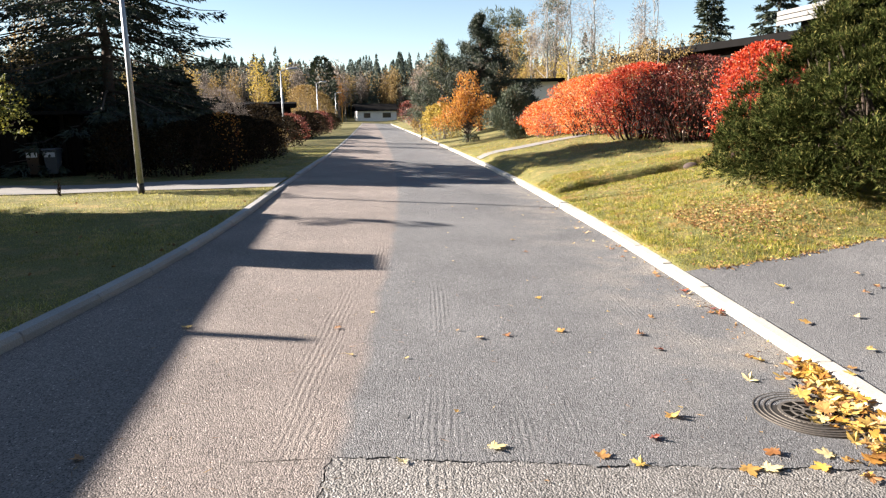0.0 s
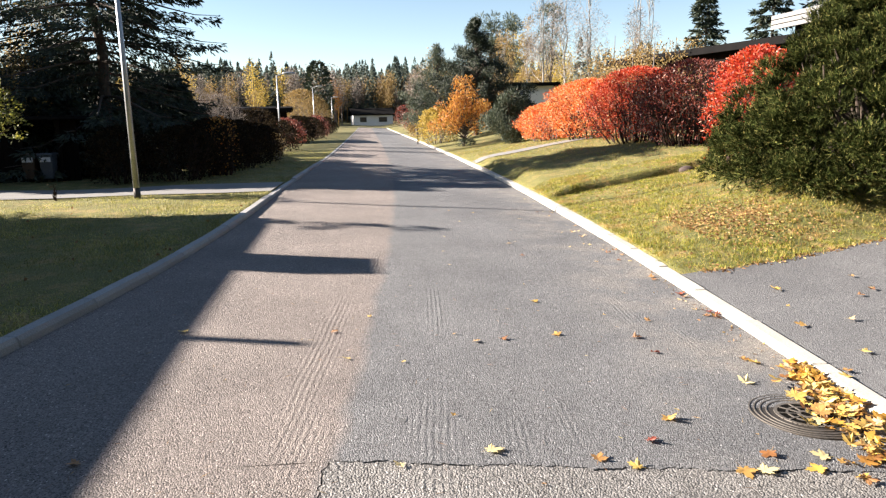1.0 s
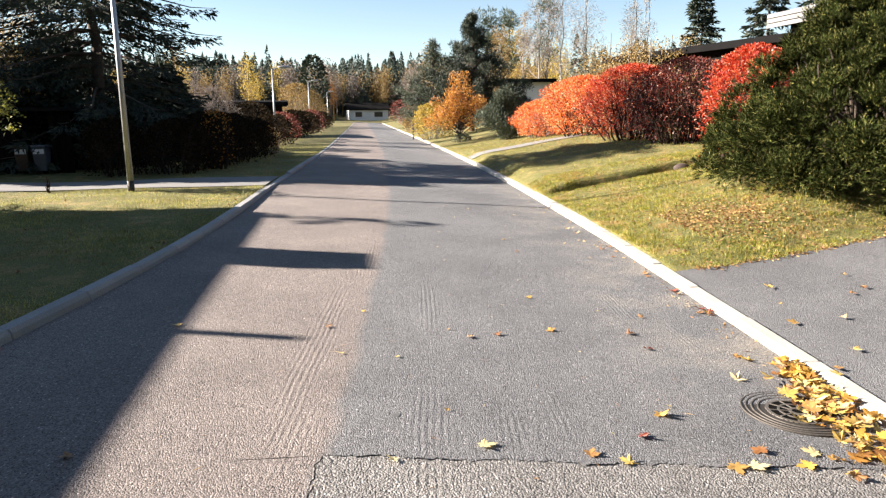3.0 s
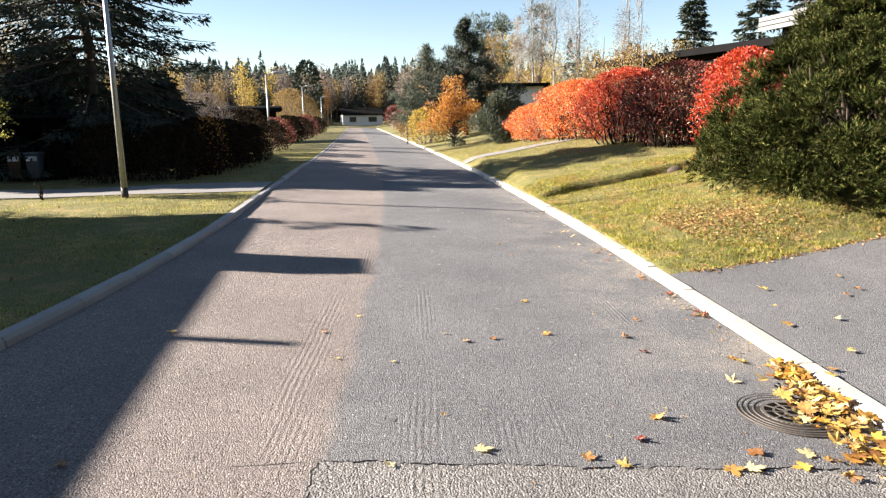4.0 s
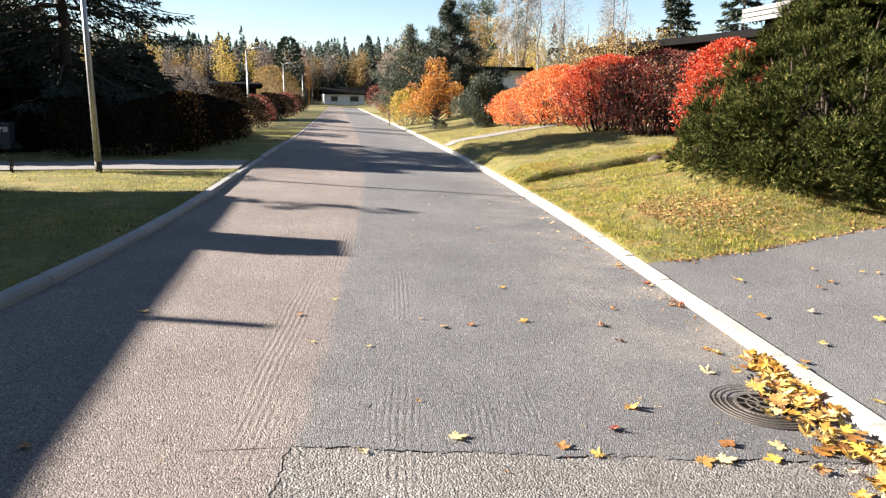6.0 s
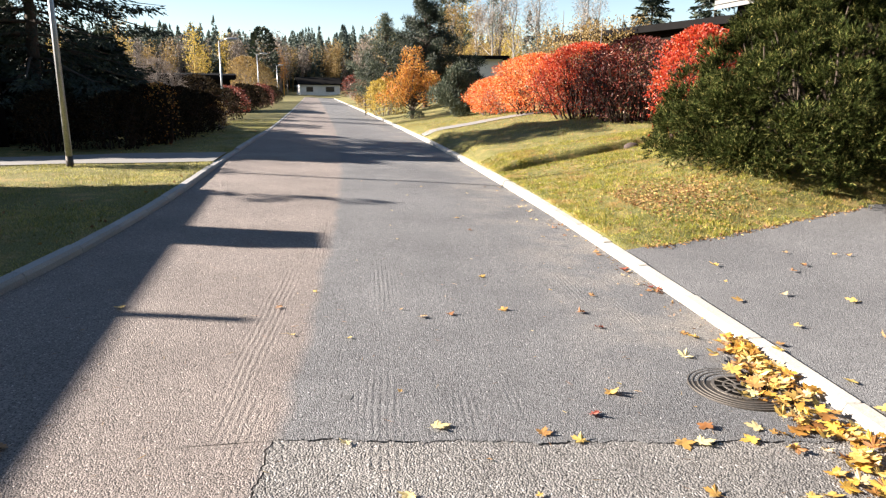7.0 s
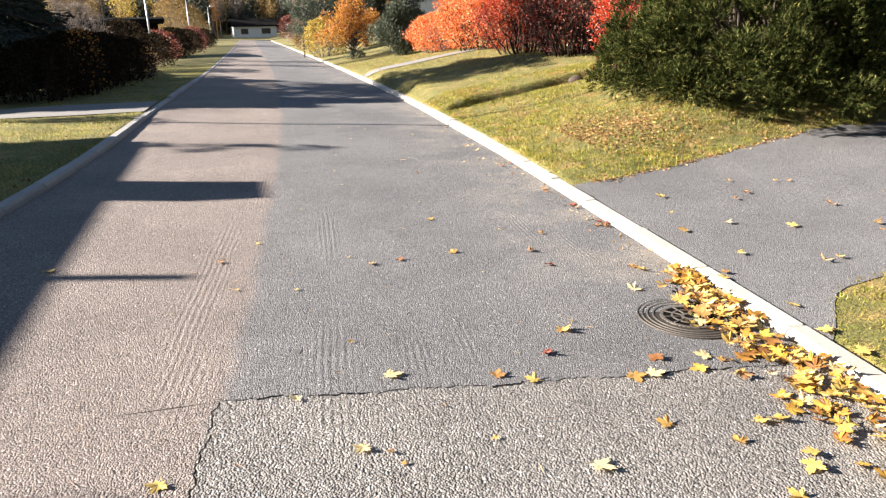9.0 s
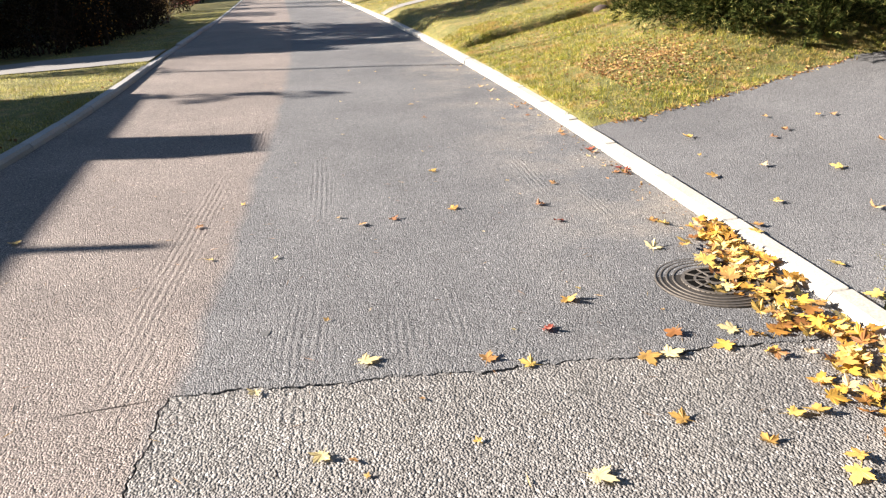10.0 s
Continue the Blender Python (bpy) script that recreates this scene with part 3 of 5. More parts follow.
def kerb_stone(name, h, length, material):
    bm = bmesh.new()
    rows = []
    for y in (-length / 2, -length / 2 + 0.008, length / 2 - 0.008, length / 2):
        inset = 0.006 if abs(y) > length / 2 - 0.004 else 0
        rows.append([bm.verts.new((x + (inset if x < 0.05 else -inset), y, z - inset)) for x, z in kerb_profile(h)])
    for a, b in zip(rows[:-1], rows[1:]):
        for i in range(len(a) - 1):
            bm.faces.new((a[i], b[i], b[i + 1], a[i + 1]))
    bm.faces.new(rows[0][::-1])
    bm.faces.new(rows[-1])
    bmesh.ops.recalc_face_normals(bm, faces=bm.faces)
    me = bpy.data.meshes.new(name)
    bm.to_mesh(me)
    bm.free()
    me.materials.append(material)
    return me


def kerb_height(side, y):
    if side > 0:
        return 0.085 - 0.04 * float(smooth(y, 0.0, 2.6) * (1 - smooth(y, 5.2, 8.6)))
    low = float(smooth(y, 13.5, 14.6) * (1 - smooth(y, 17.5, 18.6)))
    return 0.075 * (1 - 0.8 * float(smooth(y, 20, 30))) - 0.03 * low


def kerb_x(side, y):
    return float(centre(y) + (HALF if side > 0 else -west(y)))


def kerb(side, name, material, label):
    ys = spaced([26, 60, ROAD_END], [1, 4])
    prof = np.array(kerb_profile(0.085 if side > 0 else 0.015))
    V = []
    for y in ys:
        c = kerb_x(side, y)
        z = float(road_z(c, y))
        for x, pz in prof:
            V.append((c + side * x, y, z + pz))
    k = len(prof)
    i, j = np.meshgrid(np.arange(len(ys) - 1), np.arange(k - 1), indexing="ij")
    F = np.stack([i * k + j, (i + 1) * k + j, (i + 1) * k + j + 1, i * k + j + 1], -1).reshape(-1, 4)
    run = np_part(name, V, F, material)
    tagged(run, label, "kerb", kind="structure")
    stone = {}
    y = -6.0
    while y < 26:
        h = round(kerb_height(side, y + 0.5), 2)
        if h not in stone:
            stone[h] = kerb_stone("kerb_stone", h, 0.992, material)
        ob = new("kerb_stone", stone[h])
        a, b = [Vector((kerb_x(side, v), v, float(road_z(kerb_x(side, v), v)))) for v in (y, y + 1)]
        mid, d = (a + b) / 2, (b - a).normalized()
        acr = Vector((d.y, -d.x, 0)).normalized() * side
        m = Matrix((acr, d, Vector((0, 0, 1)))).transposed().to_4x4()
        m.translation = mid + Vector((0, 0, random.uniform(-0.004, 0.004)))
        ob.matrix_world = m
        ob.parent = run
        y += d.y * 1.0
    return run


kerb(1, "kerb_east", M["kerb"], "pale sunlit granite kerb stones along the gutter")
kerb(-1, "kerb_west", M["kerb_grey"], "grey concrete kerb stones in shade along the lawn")


# ---------------------------------------------------------------- drives and path
def overlay(name, xs_fn, ys, material, label, lift=0.014):
    ob = sheet(xs_fn, ys, lambda X, Y: land(X, Y) + lift, material, name, True)
    return tagged(ob, label, "driveway", kind="structure")


def drive_south(d):
    return 2.62 + 0.5 * smooth(d, -0.1, 0.6) + 0.12 * np.minimum(d, 6.0)


def drive_north(d):
    d = np.asarray(d, float)
    return 6.48 + 0.06 * np.minimum(d, 3.8) + 0.035 * np.minimum(d, 3.8) ** 2 + 0.02 * np.maximum(d - 3.8, 0) + 0.02 * np.sin(d * 9) + 0.012 * np.sin(d * 31)


ds = spaced([0.0, 6, 30], [0.12, 1.0])
s = np.linspace(0, 1, 40)
D_, S_ = np.meshgrid(ds, s)
Yd = drive_south(D_) + (drive_north(D_) - drive_south(D_)) * S_
Xd = centre(Yd) + HALF + KERB_W + D_
n_s, n_d = Xd.shape
i, j = np.meshgrid(np.arange(n_s - 1), np.arange(n_d - 1), indexing="ij")
Fd = np.stack([i * n_d + j, i * n_d + j + 1, (i + 1) * n_d + j + 1, (i + 1) * n_d + j], -1).reshape(-1, 4)
drive = np_part("driveway", np.stack([Xd, Yd, land(Xd, Yd) + 0.005], -1).reshape(-1, 3), Fd, M["drive"], smooth=True)
uvl = drive.data.uv_layers.new(name="lane")
uvl.data.foreach_set("uv", np.stack([Xd.ravel() * 0, Yd.ravel()], -1)[Fd.ravel()].astype(np.float32).ravel())
tagged(drive, "dark grey asphalt driveway with scattered yellow leaves", "driveway", kind="structure")

overlay("driveway_west", lambda y: centre(y) - west(y) - KERB_W - np.linspace(0, 14, 40), spaced([14.5, 16.6], [0.3]), M["path"],
        "pale grey gravelled driveway to the garage", 0.02)
overlay("garden_path", lambda y: centre(y) + HALF + KERB_W + np.linspace(0, 7, 20), spaced([24.2, 25.3], [0.3]), M["path"],
        "narrow pale gravel path across the lawn", 0.02)


# ---------------------------------------------------------------- plants
def limb_tree(name, at, h, r, label, crown, material, bark, category="tree", group="", trunk_r=None):
    """Trunk with limbs; crown is a function that gives (V, F) and the limbs' tips."""
    t = thing(name, at, label, category, group)
    V, F, limbs = crown
    tr = trunk_r or h * 0.014
    top = bent((0, 0, -0.15), (0.02 * h, 0, h * 0.93), 8, 0.008)
    np_part("trunk", *tubes([(top, np.linspace(tr, tr * 0.15, 8))] + limbs), bark, t, smooth=True)
    np_part("crown", V, F, material, t)
    return t


def spruce_crown(h, r, base, levels, per, twigs, cards, size, droop=0.35, wide=0.32):
    Vp, limbs = [], []
    for li in range(levels):
        f = li / levels
        z = base + (h - base) * f ** 0.9
        reach = r * (1 - f) ** 0.75 + 0.12
        for b in range(per):
            az = rng.uniform(0, 2 * np.pi)
            L = reach * rng.uniform(0.72, 1.12)
            out = np.array([np.cos(az), np.sin(az), 0.0])
            side = np.array([-out[1], out[0], 0.0])
            s = np.linspace(0, 1, 6)
            pts = np.outer(s * L, out)
            pts[:, 2] = z + L * (0.10 * s - droop * s ** 1.6 + 0.14 * s ** 5)
            limbs.append((pts, np.linspace(0.02 + 0.008 * L, 0.006, 6)))
            q = rng.uniform(0.12, 1.0, twigs * cards)
            sd = rng.choice([-1, 1], twigs * cards)
            w = rng.uniform(0, 1, twigs * cards) * (0.30 * L * (1.05 - q) + 0.10)
            P = np.outer(q * L, out) + np.outer(sd * w, side)
            P[:, 2] = z + L * (0.10 * q - droop * q ** 1.6 + 0.14 * q ** 5) - 0.35 * w - rng.uniform(0, 0.12, len(q)) * (0.5 + L / r)
            D = out * 0.7 + side * sd[:, None] * 0.6 + rng.normal(size=(len(q), 3)) * 0.35 - np.array([0, 0, 0.35])
            Vp.append((P, D))
    P, D = np.concatenate([a for a, _ in Vp]), np.concatenate([b for _, b in Vp])
    V, F = diamonds(P, D, size * rng.uniform(0.6, 1.3, len(P)), size * wide)
    return V, F, limbs


def clump_crown(clumps, n, size, aspect, limb_from=(0, 0), shell=0.55, up=0.3, start_f=0.35):
    """Leaves in and on uneven clumps (x, y, z, rx, rz)."""
    Ps, Ds, limbs = [], [], []
    vol = np.array([c[3] ** 2 * c[4] for c in clumps])
    for (x, y, z, rx, rz), k in zip(clumps, (n * vol / vol.sum()).astype(int)):
        d = rand_unit(k)
        rad = rng.uniform(shell ** 3, 1.0, k) ** (1 / 3) * (1 + 0.18 * np.sin(d[:, 0] * 7 + x) * np.sin(d[:, 2] * 6 + d[:, 1] * 5))
        P = np.array([x, y, z]) + d * rad[:, None] * np.array([rx, rx, rz])
        Ps.append(P)
        Ds.append(d + rng.normal(size=(k, 3)) * 0.6 + np.array([0, 0, up]))
        a = np.array([limb_from[0], limb_from[1], z * start_f])
        limbs.append((bent(a, (x, y, z), 5, 0.06, 0.05), np.linspace(0.02 + rx * 0.02, 0.006, 5)))
    P, D = np.concatenate(Ps), np.concatenate(Ds)
    V, F = diamonds(P, D, size * rng.uniform(0.6, 1.35, len(P)), size * aspect)
    return V, F, limbs


def random_clumps(count, x_r, y_r, z0, z1, r0, r1, taper=0.0, flat=0.8):
    out = []
    for _ in range(count):
        f = rng.uniform()
        z = z0 + (z1 - z0) * f
        k = 1 - taper * f
        a, q = rng.uniform(0, 2 * np.pi), np.sqrt(rng.uniform(0.05, 1))
        rr = rng.uniform(r0, r1) * (1 - 0.4 * taper * f)
        out.append((np.cos(a) * q * x_r * k, np.sin(a) * q * y_r * k, z, rr, rr * flat))
    return out


def tufts(P, N, per, length, width, spread):
    """Needle tufts: per needles round each shoot at P along N."""
    n = len(P)
    base = np.repeat(P, per, 0)
    axis = np.repeat(unit(N), per, 0)
    along = rng.uniform(0, 1, n * per)[:, None] * np.repeat(rng.uniform(0.06, 0.16, n), per)[:, None]
    D = axis * rng.uniform(0.5, 1.2, (n * per, 1)) + rand_unit(n * per) * spread
    return blades(base + axis * along, D, length * rng.uniform(0.7, 1.2, n * per), width)


def z_at(x, y):
    return float(land(x, y))


def shrub(name, x, y, rx, ry, h, label, material, stem_mat, leaves, size, aspect=0.5, stems=26, lean=0.55, group="", shell=0.5, density_low=0.35, category="shrub", dome=0.62, waist=1.0):
    """Many stems from the ground, leaves thickest in the outer shell, uneven outline."""
    t = thing(name, (x, y, z_at(x, y)), label, category, group)
    paths = []
    for _ in range(stems):
        a, q = rng.uniform(0, 2 * np.pi), np.sqrt(rng.uniform())
        tip = np.array([np.cos(a) * q * rx * 0.9, np.sin(a) * q * ry * 0.9, h * (0.55 + 0.42 * np.sqrt(max(0, 1 - q * q))) * rng.uniform(0.8, 1.02)])
        foot = np.array([tip[0] * (1 - lean), tip[1] * (1 - lean), -0.1])
        main = bent(foot, tip, 6, 0.05, 0.0)
        paths.append((main, np.linspace(0.02 + 0.004 * h, 0.005, 6)))
        for k in (2, 3, 4):
            for _ in range(2):
                e = main[k] + rand_unit(1)[0] * np.array([0.22 * rx, 0.22 * ry, 0.2 * h]) + [0, 0, 0.12 * h]
                paths.append((bent(main[k], e, 4, 0.08), np.linspace(0.008, 0.003, 4)))
    np_part("branchwork", *tubes(paths, 5), stem_mat, t)
    n = int(leaves * 2.2)
    az, f = rng.uniform(0, 2 * np.pi, n), rng.uniform(0.02, 1, n) ** 0.85
    d = np.stack([np.cos(az), np.sin(az), f * 1.3 - 0.3], 1)
    rad = rng.uniform(shell ** 2, 1, n) ** 0.5
    lump = 1 + 0.10 * np.sin(d[:, 0] * 6.3 + x + f * 5) * np.sin(d[:, 1] * 5.1 + y) + 0.07 * np.sin(d[:, 0] * 13 + f * 17) + 0.04 * rng.normal(size=n)
    prof = np.sqrt(np.maximum(1 - f ** 2.2, 0)) * (0.78 + 0.5 * f * (1 - 0.4 * f)) * (dome / 0.62) * (waist + (1 - waist) * smooth(f, 0.0, 0.45))
    P = np.stack([np.cos(az) * rx * rad * lump * prof, np.sin(az) * ry * rad * lump * prof, f * h * (0.94 + 0.08 * lump)], 1)
    keep = (P[:, 2] > 0.04 * h) & (rng.uniform(size=n) < density_low + (1 - density_low) * np.clip(P[:, 2] / h * 1.5, 0, 1))
    patchy = np.sin(P[:, 0] * 5.1 + 1) * np.sin(P[:, 1] * 4.3 + 2) * np.sin(P[:, 2] * 5.7) > -0.35
    P, d = P[keep & patchy][:leaves], d[keep & patchy][:leaves]
    np_part("foliage", *diamonds(P, d * 0.7 + rng.normal(size=P.shape) * 0.7, size * rng.uniform(0.6, 1.35, len(P)), size * aspect), material, t)
    return t


# ---------------------------------------------------------------- street lamps
def street_lamp(x, y, h, label):
    t = thing("street_lamp", (x, y, z_at(x, y)), label, "street lamp", "street lamps along the verge")
    part("pole", cyl(0.062, 0.036, h + 0.2, (0, 0, -0.2), 16), M["zinc"], t, smooth=True)
    part("foot", cyl(0.068, 0.064, 0.3, (0, 0, -0.1), 16), M["iron"], t, "dark painted foot", smooth=True)
    arm = bent((0, 0, h - 0.05), (0.45, 0, h + 0.08), 5, 0.0, 0.06)
    np_part("arm", *tubes([(arm, [0.03] * 5)], 8), M["zinc"], t, smooth=True)
    head = bmesh.new()
    bmesh.ops.create_uvsphere(head, u_segments=16, v_segments=8, radius=1.0, matrix=Matrix.Translation((0.65, 0, h + 0.1)) @ Matrix.Diagonal((0.36, 0.13, 0.085, 1)))
    lamp = part("lamp_head", head, M["zinc"], t, "grey lamp head on a short arm", smooth=True)
    cover = bmesh.new()
    bmesh.ops.create_uvsphere(cover, u_segments=14, v_segments=6, radius=1.0, matrix=Matrix.Translation((0.7, 0, h + 0.06)) @ Matrix.Diagonal((0.25, 0.10, 0.07, 1)))
    part("cover", cover, M["glass"], lamp, smooth=True)
    return t


street_lamp(-3.88, 13.94, 5.0, "slim galvanised street lamp standing on the sunlit lawn")
for x, y, h in ((-2.95, 39.5, 4.0), (-1.75, 70.0, 4.7), (0.1, 105.0, 4.9)):
    street_lamp(x, y, h, "slim galvanised street lamp on the shaded verge")


# ---------------------------------------------------------------- buildings
def house(name, x, y, rz, w, d, h, wall, roof, label, over=0.5, slope=0.0, windows=(), fascia=None, base=None):
    """A single-storey house; windows are (along the front, sill, width, height)."""
    t = thing(name, (x, y, z_at(x, y) if base is None else base), label, "house")
    t.rotation_euler = (0, 0, radians(rz))
    bm = box((w, d, h + 0.6), (0, 0, h / 2 - 0.3))
    wl = part("wall", bm, wall, t)
    rf = bmesh.new()
    hw, hd = w / 2 + over, d / 2 + over
    top = hd * slope
    prof = [(-hd, h - 0.02), (-hd, h + 0.24), (0, h + 0.24 + top), (hd, h + 0.24), (hd, h - 0.02), (0, h - 0.02 + top)]
    ends = [[rf.verts.new((sx * hw, py, pz)) for py, pz in prof] for sx in (-1, 1)]
    k = len(prof)
    for a in range(k):
        rf.faces.new((ends[0][a], ends[1][a], ends[1][(a + 1) % k], ends[0][(a + 1) % k]))
    for e in ends:
        rf.faces.new((e[0], e[1], e[2], e[5]))
        rf.faces.new((e[5], e[2], e[3], e[4]))
    bmesh.ops.recalc_face_normals(rf, faces=rf.faces)
    part("roof", rf, roof, t)
    for wx, wz, ww, wh in windows:
        win = part("window", box((ww + 0.16, 0.07, wh + 0.16), (wx, -d / 2 - 0.02, wz + wh / 2), 0.01), M["wood_grey"], t)
        part("pane", box((ww, 0.03, wh), (wx, -d / 2 - 0.055, wz + wh / 2)), M["pane"], win)
    if fascia:
        for q in range(3):
            part("board", box((w + 2 * over + 0.04, 0.04, 0.135), (0, -hd - 0.02, h - 0.12 + q * 0.16), 0.006), fascia, t, "pale weathered fascia board")
    return t


# dark house beside the road, whose roof shades the near lawn
shade = house("brown_house", -12.6, -1.6, 89.4, 27.8, 8.0, 2.61, M["wood_dark"], M["roof"], "long dark-stained timber house with a low roof", 0.5, 0.12)
np_part("flue", *tubes([(bent((8.6, -3.4, 2.4), (8.6, -3.4, 3.64), 3, 0), [0.055] * 3)], 10), M["iron"], shade, "thin metal flue")
part("chimney", box((0.8, 0.7, 1.5), (11.3, -3.4, 3.01), 0.02), M["stone"], shade, "squat masonry chimney")
limb_tree("young_spruce", (-10.0, 12.75, z_at(-10.0, 12.75)), 5.1, 0.8, "young spruce beside the dark house", spruce_crown(5.1, 0.8, 0.4, 15, 4, 4, 4, 0.16), M["spruce"], M["bark"], trunk_r=0.07)

limb_tree("young_spruce", (-10.0, 12.0, z_at(-10.0, 12.0)), 3.2, 1.7, "low broad spruce beside the dark house", spruce_crown(3.2, 1.8, 0.2, 14, 7, 9, 8, 0.2), M["spruce"], M["bark"], trunk_r=0.07)

house("white_bungalow", 9.4, 166, 4, 9.0, 8, 2.2, M["plaster"], M["roof"], "low white bungalow with a dark roof at the road's end", 0.6, 0.32,
      [(-2.4, 0.7, 1.4, 1.0), (2.2, 0.7, 1.8, 1.0)])
house("white_house", 15.7, 55, -14, 3.8, 6, 3.2, M["plaster"], M["roof"], "white-walled house with a dark flat roof behind garden trees", 0.5, 0.02, [(-0.9, 1.3, 1.0, 1.1)])
flat = house("dark_house", 18.2, 26.0, -80, 13, 7, 2.85, M["wood_dark"], M["roof"], "low dark timber house with a flat roof behind red shrubs", 0.5, 0.0)
part("vent_box", box((0.5, 0.6, 0.55), (3.4, -2.2, 3.45), 0.02), M["wood_grey"], flat, "pale roof vent")
np_part("vent_pipe", *tubes([(bent((4.3, -2.2, 3.1), (4.3, -2.2, 3.9), 3, 0), [0.16] * 3)], 12), M["iron"], flat)
house("tall_dark_house", 18.8, 15.6, -90, 12, 7, 3.45, M["wood_dark"], M["roof"], "taller dark house with a pale board fascia", 0.5, 0.0, (), M["wood_grey"])
house("shed", -6.8, 52, 4, 7, 6, 2.2, M["wood_dark"], M["roof"], "low dark brown shed behind the hedge", 0.4, 0.05)
house("shadowed_house", -15.5, 29, 8, 12, 7, 2.7, M["wood_dark"], M["roof"], "dark house in the shade of a spruce", 0.6, 0.12)


# ---------------------------------------------------------------- bin shelter
def bin_shelter(x, y):
    t = thing("bin_shelter", (x, y, z_at(x, y)), "dark boarded bin shelter with an open bay in shade", "shelter")
    for q in range(34):
        px = -4.9 + q * 0.15
        if not -0.42 < px - 0.0 < 0.42:
            part("board", box((0.14, 0.03, 1.62), (px, 0.0, 0.72)), M["wood_dark"], t)
    for q in range(3):
        part("board", box((0.14, 0.03, 1.62), (0.52 + q * 0.15, 0.0, 0.72)), M["wood_dark"], t)
    for px in (-0.47, 0.47):
        part("post", box((0.1, 0.1, 1.66), (px, -0.03, 0.74), 0.008), M["wood_dark"], t)
    part("back_wall", box((5.8, 0.05, 1.7), (-2.05, 0.95, 0.75)), M["wood_dark"], t)
    part("roof", box((6.1, 1.5, 0.09), (-2.05, 0.4, 1.62), 0.01), M["roof"], t)
    return t


def wheelie_bin(x, y, material, label):
    t = thing("waste_bin", (x, y, z_at(x, y) + 0.02), label, "bin", "bins in the shelter")
    bm = bmesh.new()
    lo = [bm.verts.new(v) for v in ((-0.15, -0.17, 0.08), (0.15, -0.17, 0.08), (0.15, 0.17, 0.08), (-0.15, 0.17, 0.08))]
    hi = [bm.verts.new(v) for v in ((-0.19, -0.24, 0.78), (0.19, -0.24, 0.78), (0.19, 0.24, 0.78), (-0.19, 0.24, 0.78))]
    bm.faces.new(lo[::-1])
    bm.faces.new(hi)
    for q in range(4):
        bm.faces.new((lo[q], lo[(q + 1) % 4], hi[(q + 1) % 4], hi[q]))
    bmesh.ops.bevel(bm, geom=bm.edges[:], offset=0.02, segments=2, affect="EDGES")
    t.scale = (0.85, 0.85, 0.85)
    part("body", bm, material, t)
    lid = part("lid", box((0.42, 0.53, 0.06), (0, 0, 0.81), 0.02), material, t)
    part("sticker", box((0.30, 0.006, 0.14), (0, -0.235, 0.66)), M["label"], t, "white label on the front")
    for sx in (-1, 1):
        part("wheel", cyl(0.1, 0.1, 0.05, (sx * 0.17, 0.2, 0.1), 16, pose(0, 0, 0, 0, 90, 0)), M["iron"], t)
    part("handle", cyl(0.015, 0.015, 0.36, (-0.18, 0.27, 0.8), 8, pose(0, 0, 0, 0, 90, 0)), M["iron"], t)
    return t


bin_shelter(-7.55, 19.3)
wheelie_bin(-7.75, 19.05, M["bin_brown"], "brown wheeled bin with a white label")
wheelie_bin(-7.33, 19.05, M["bin_grey"], "blue-grey wheeled bin with a white label")


# ---------------------------------------------------------------- trees and shrubs on the west side
limb_tree("spruce", (-6.9, 22.6, z_at(-6.9, 22.6)), 14.0, 3.6, "tall dark spruce with drooping boughs in backlight",
          spruce_crown(14.0, 4.2, 0.35, 44, 6, 18, 16, 0.20, 0.40, 0.26), M["spruce"], M["bark"], trunk_r=0.2)
limb_tree("spruce", (-12.5, 27, z_at(-12.5, 27)), 4.6, 2.2, "dark spruce behind the bin shelter",
          spruce_crown(4.6, 2.2, 0.4, 18, 7, 12, 9, 0.4, 0.35, 0.4), M["spruce"], M["bark"], trunk_r=0.16)
# those west of x = -11 are unseen, added to cast shade on the hedge
for x, y, h in ((-12.4, 20.9, 7.2), (-11.2, 22.0, 5.6), (-14.6, 23.5, 7.0), (-14.8, 20.2, 7.5), (-13.6, 18.9, 5.6), (-9.2, 26.5, 4.6), (-6.0, 26.0, 3.4), (-8.0, 21.2, 2.6)):
    limb_tree("spruce", (x, y, z_at(x, y)), h, 2.2, "dark spruce by the bin shelter, the western ones added as shade casters", spruce_crown(h, 2.3, 0.3, 20, 7, 10, 8, 0.36, 0.35, 0.4), M["spruce"], M["bark"], trunk_r=0.1, group="spruces by the bin shelter")
limb_tree("young_tree", (-7.5, 14.9, z_at(-7.5, 14.9)), 2.6, 0.8, "young tree with yellow-green autumn leaves",
          clump_crown([(0.9, 0, 1.75, 0.42, 0.35), (0.5, 0.2, 2.1, 0.45, 0.4), (0.1, 0, 2.3, 0.5, 0.4), (1.15, 0, 1.4, 0.28, 0.3)], 1500, 0.075, 0.6), M["olive"], M["bark"], trunk_r=0.03)
limb_tree("ochre_tree", (-9.0, 21.2, z_at(-9.0, 21.2)), 3.7, 1.6, "thin brownish tree beside the bin shelter", clump_crown(random_clumps(26, 1.5, 1.5, 1.2, 3.3, 0.35, 0.6, 0.3), 2600, 0.09, 0.5, shell=0.05), M["ochre"], M["twig"], trunk_r=0.05)
shrub("seedling", -5.45, 14.15, 0.14, 0.14, 0.4, "small spindly plant at the lawn's edge", M["hedge"], M["twig_dark"], 10, 0.05, stems=3)


def kx(y, d):
    """x at d metres beside the kerb; negative: west."""
    return float(centre(y)) + (HALF + KERB_W + d if d > 0 else -float(west(y)) - KERB_W + d)


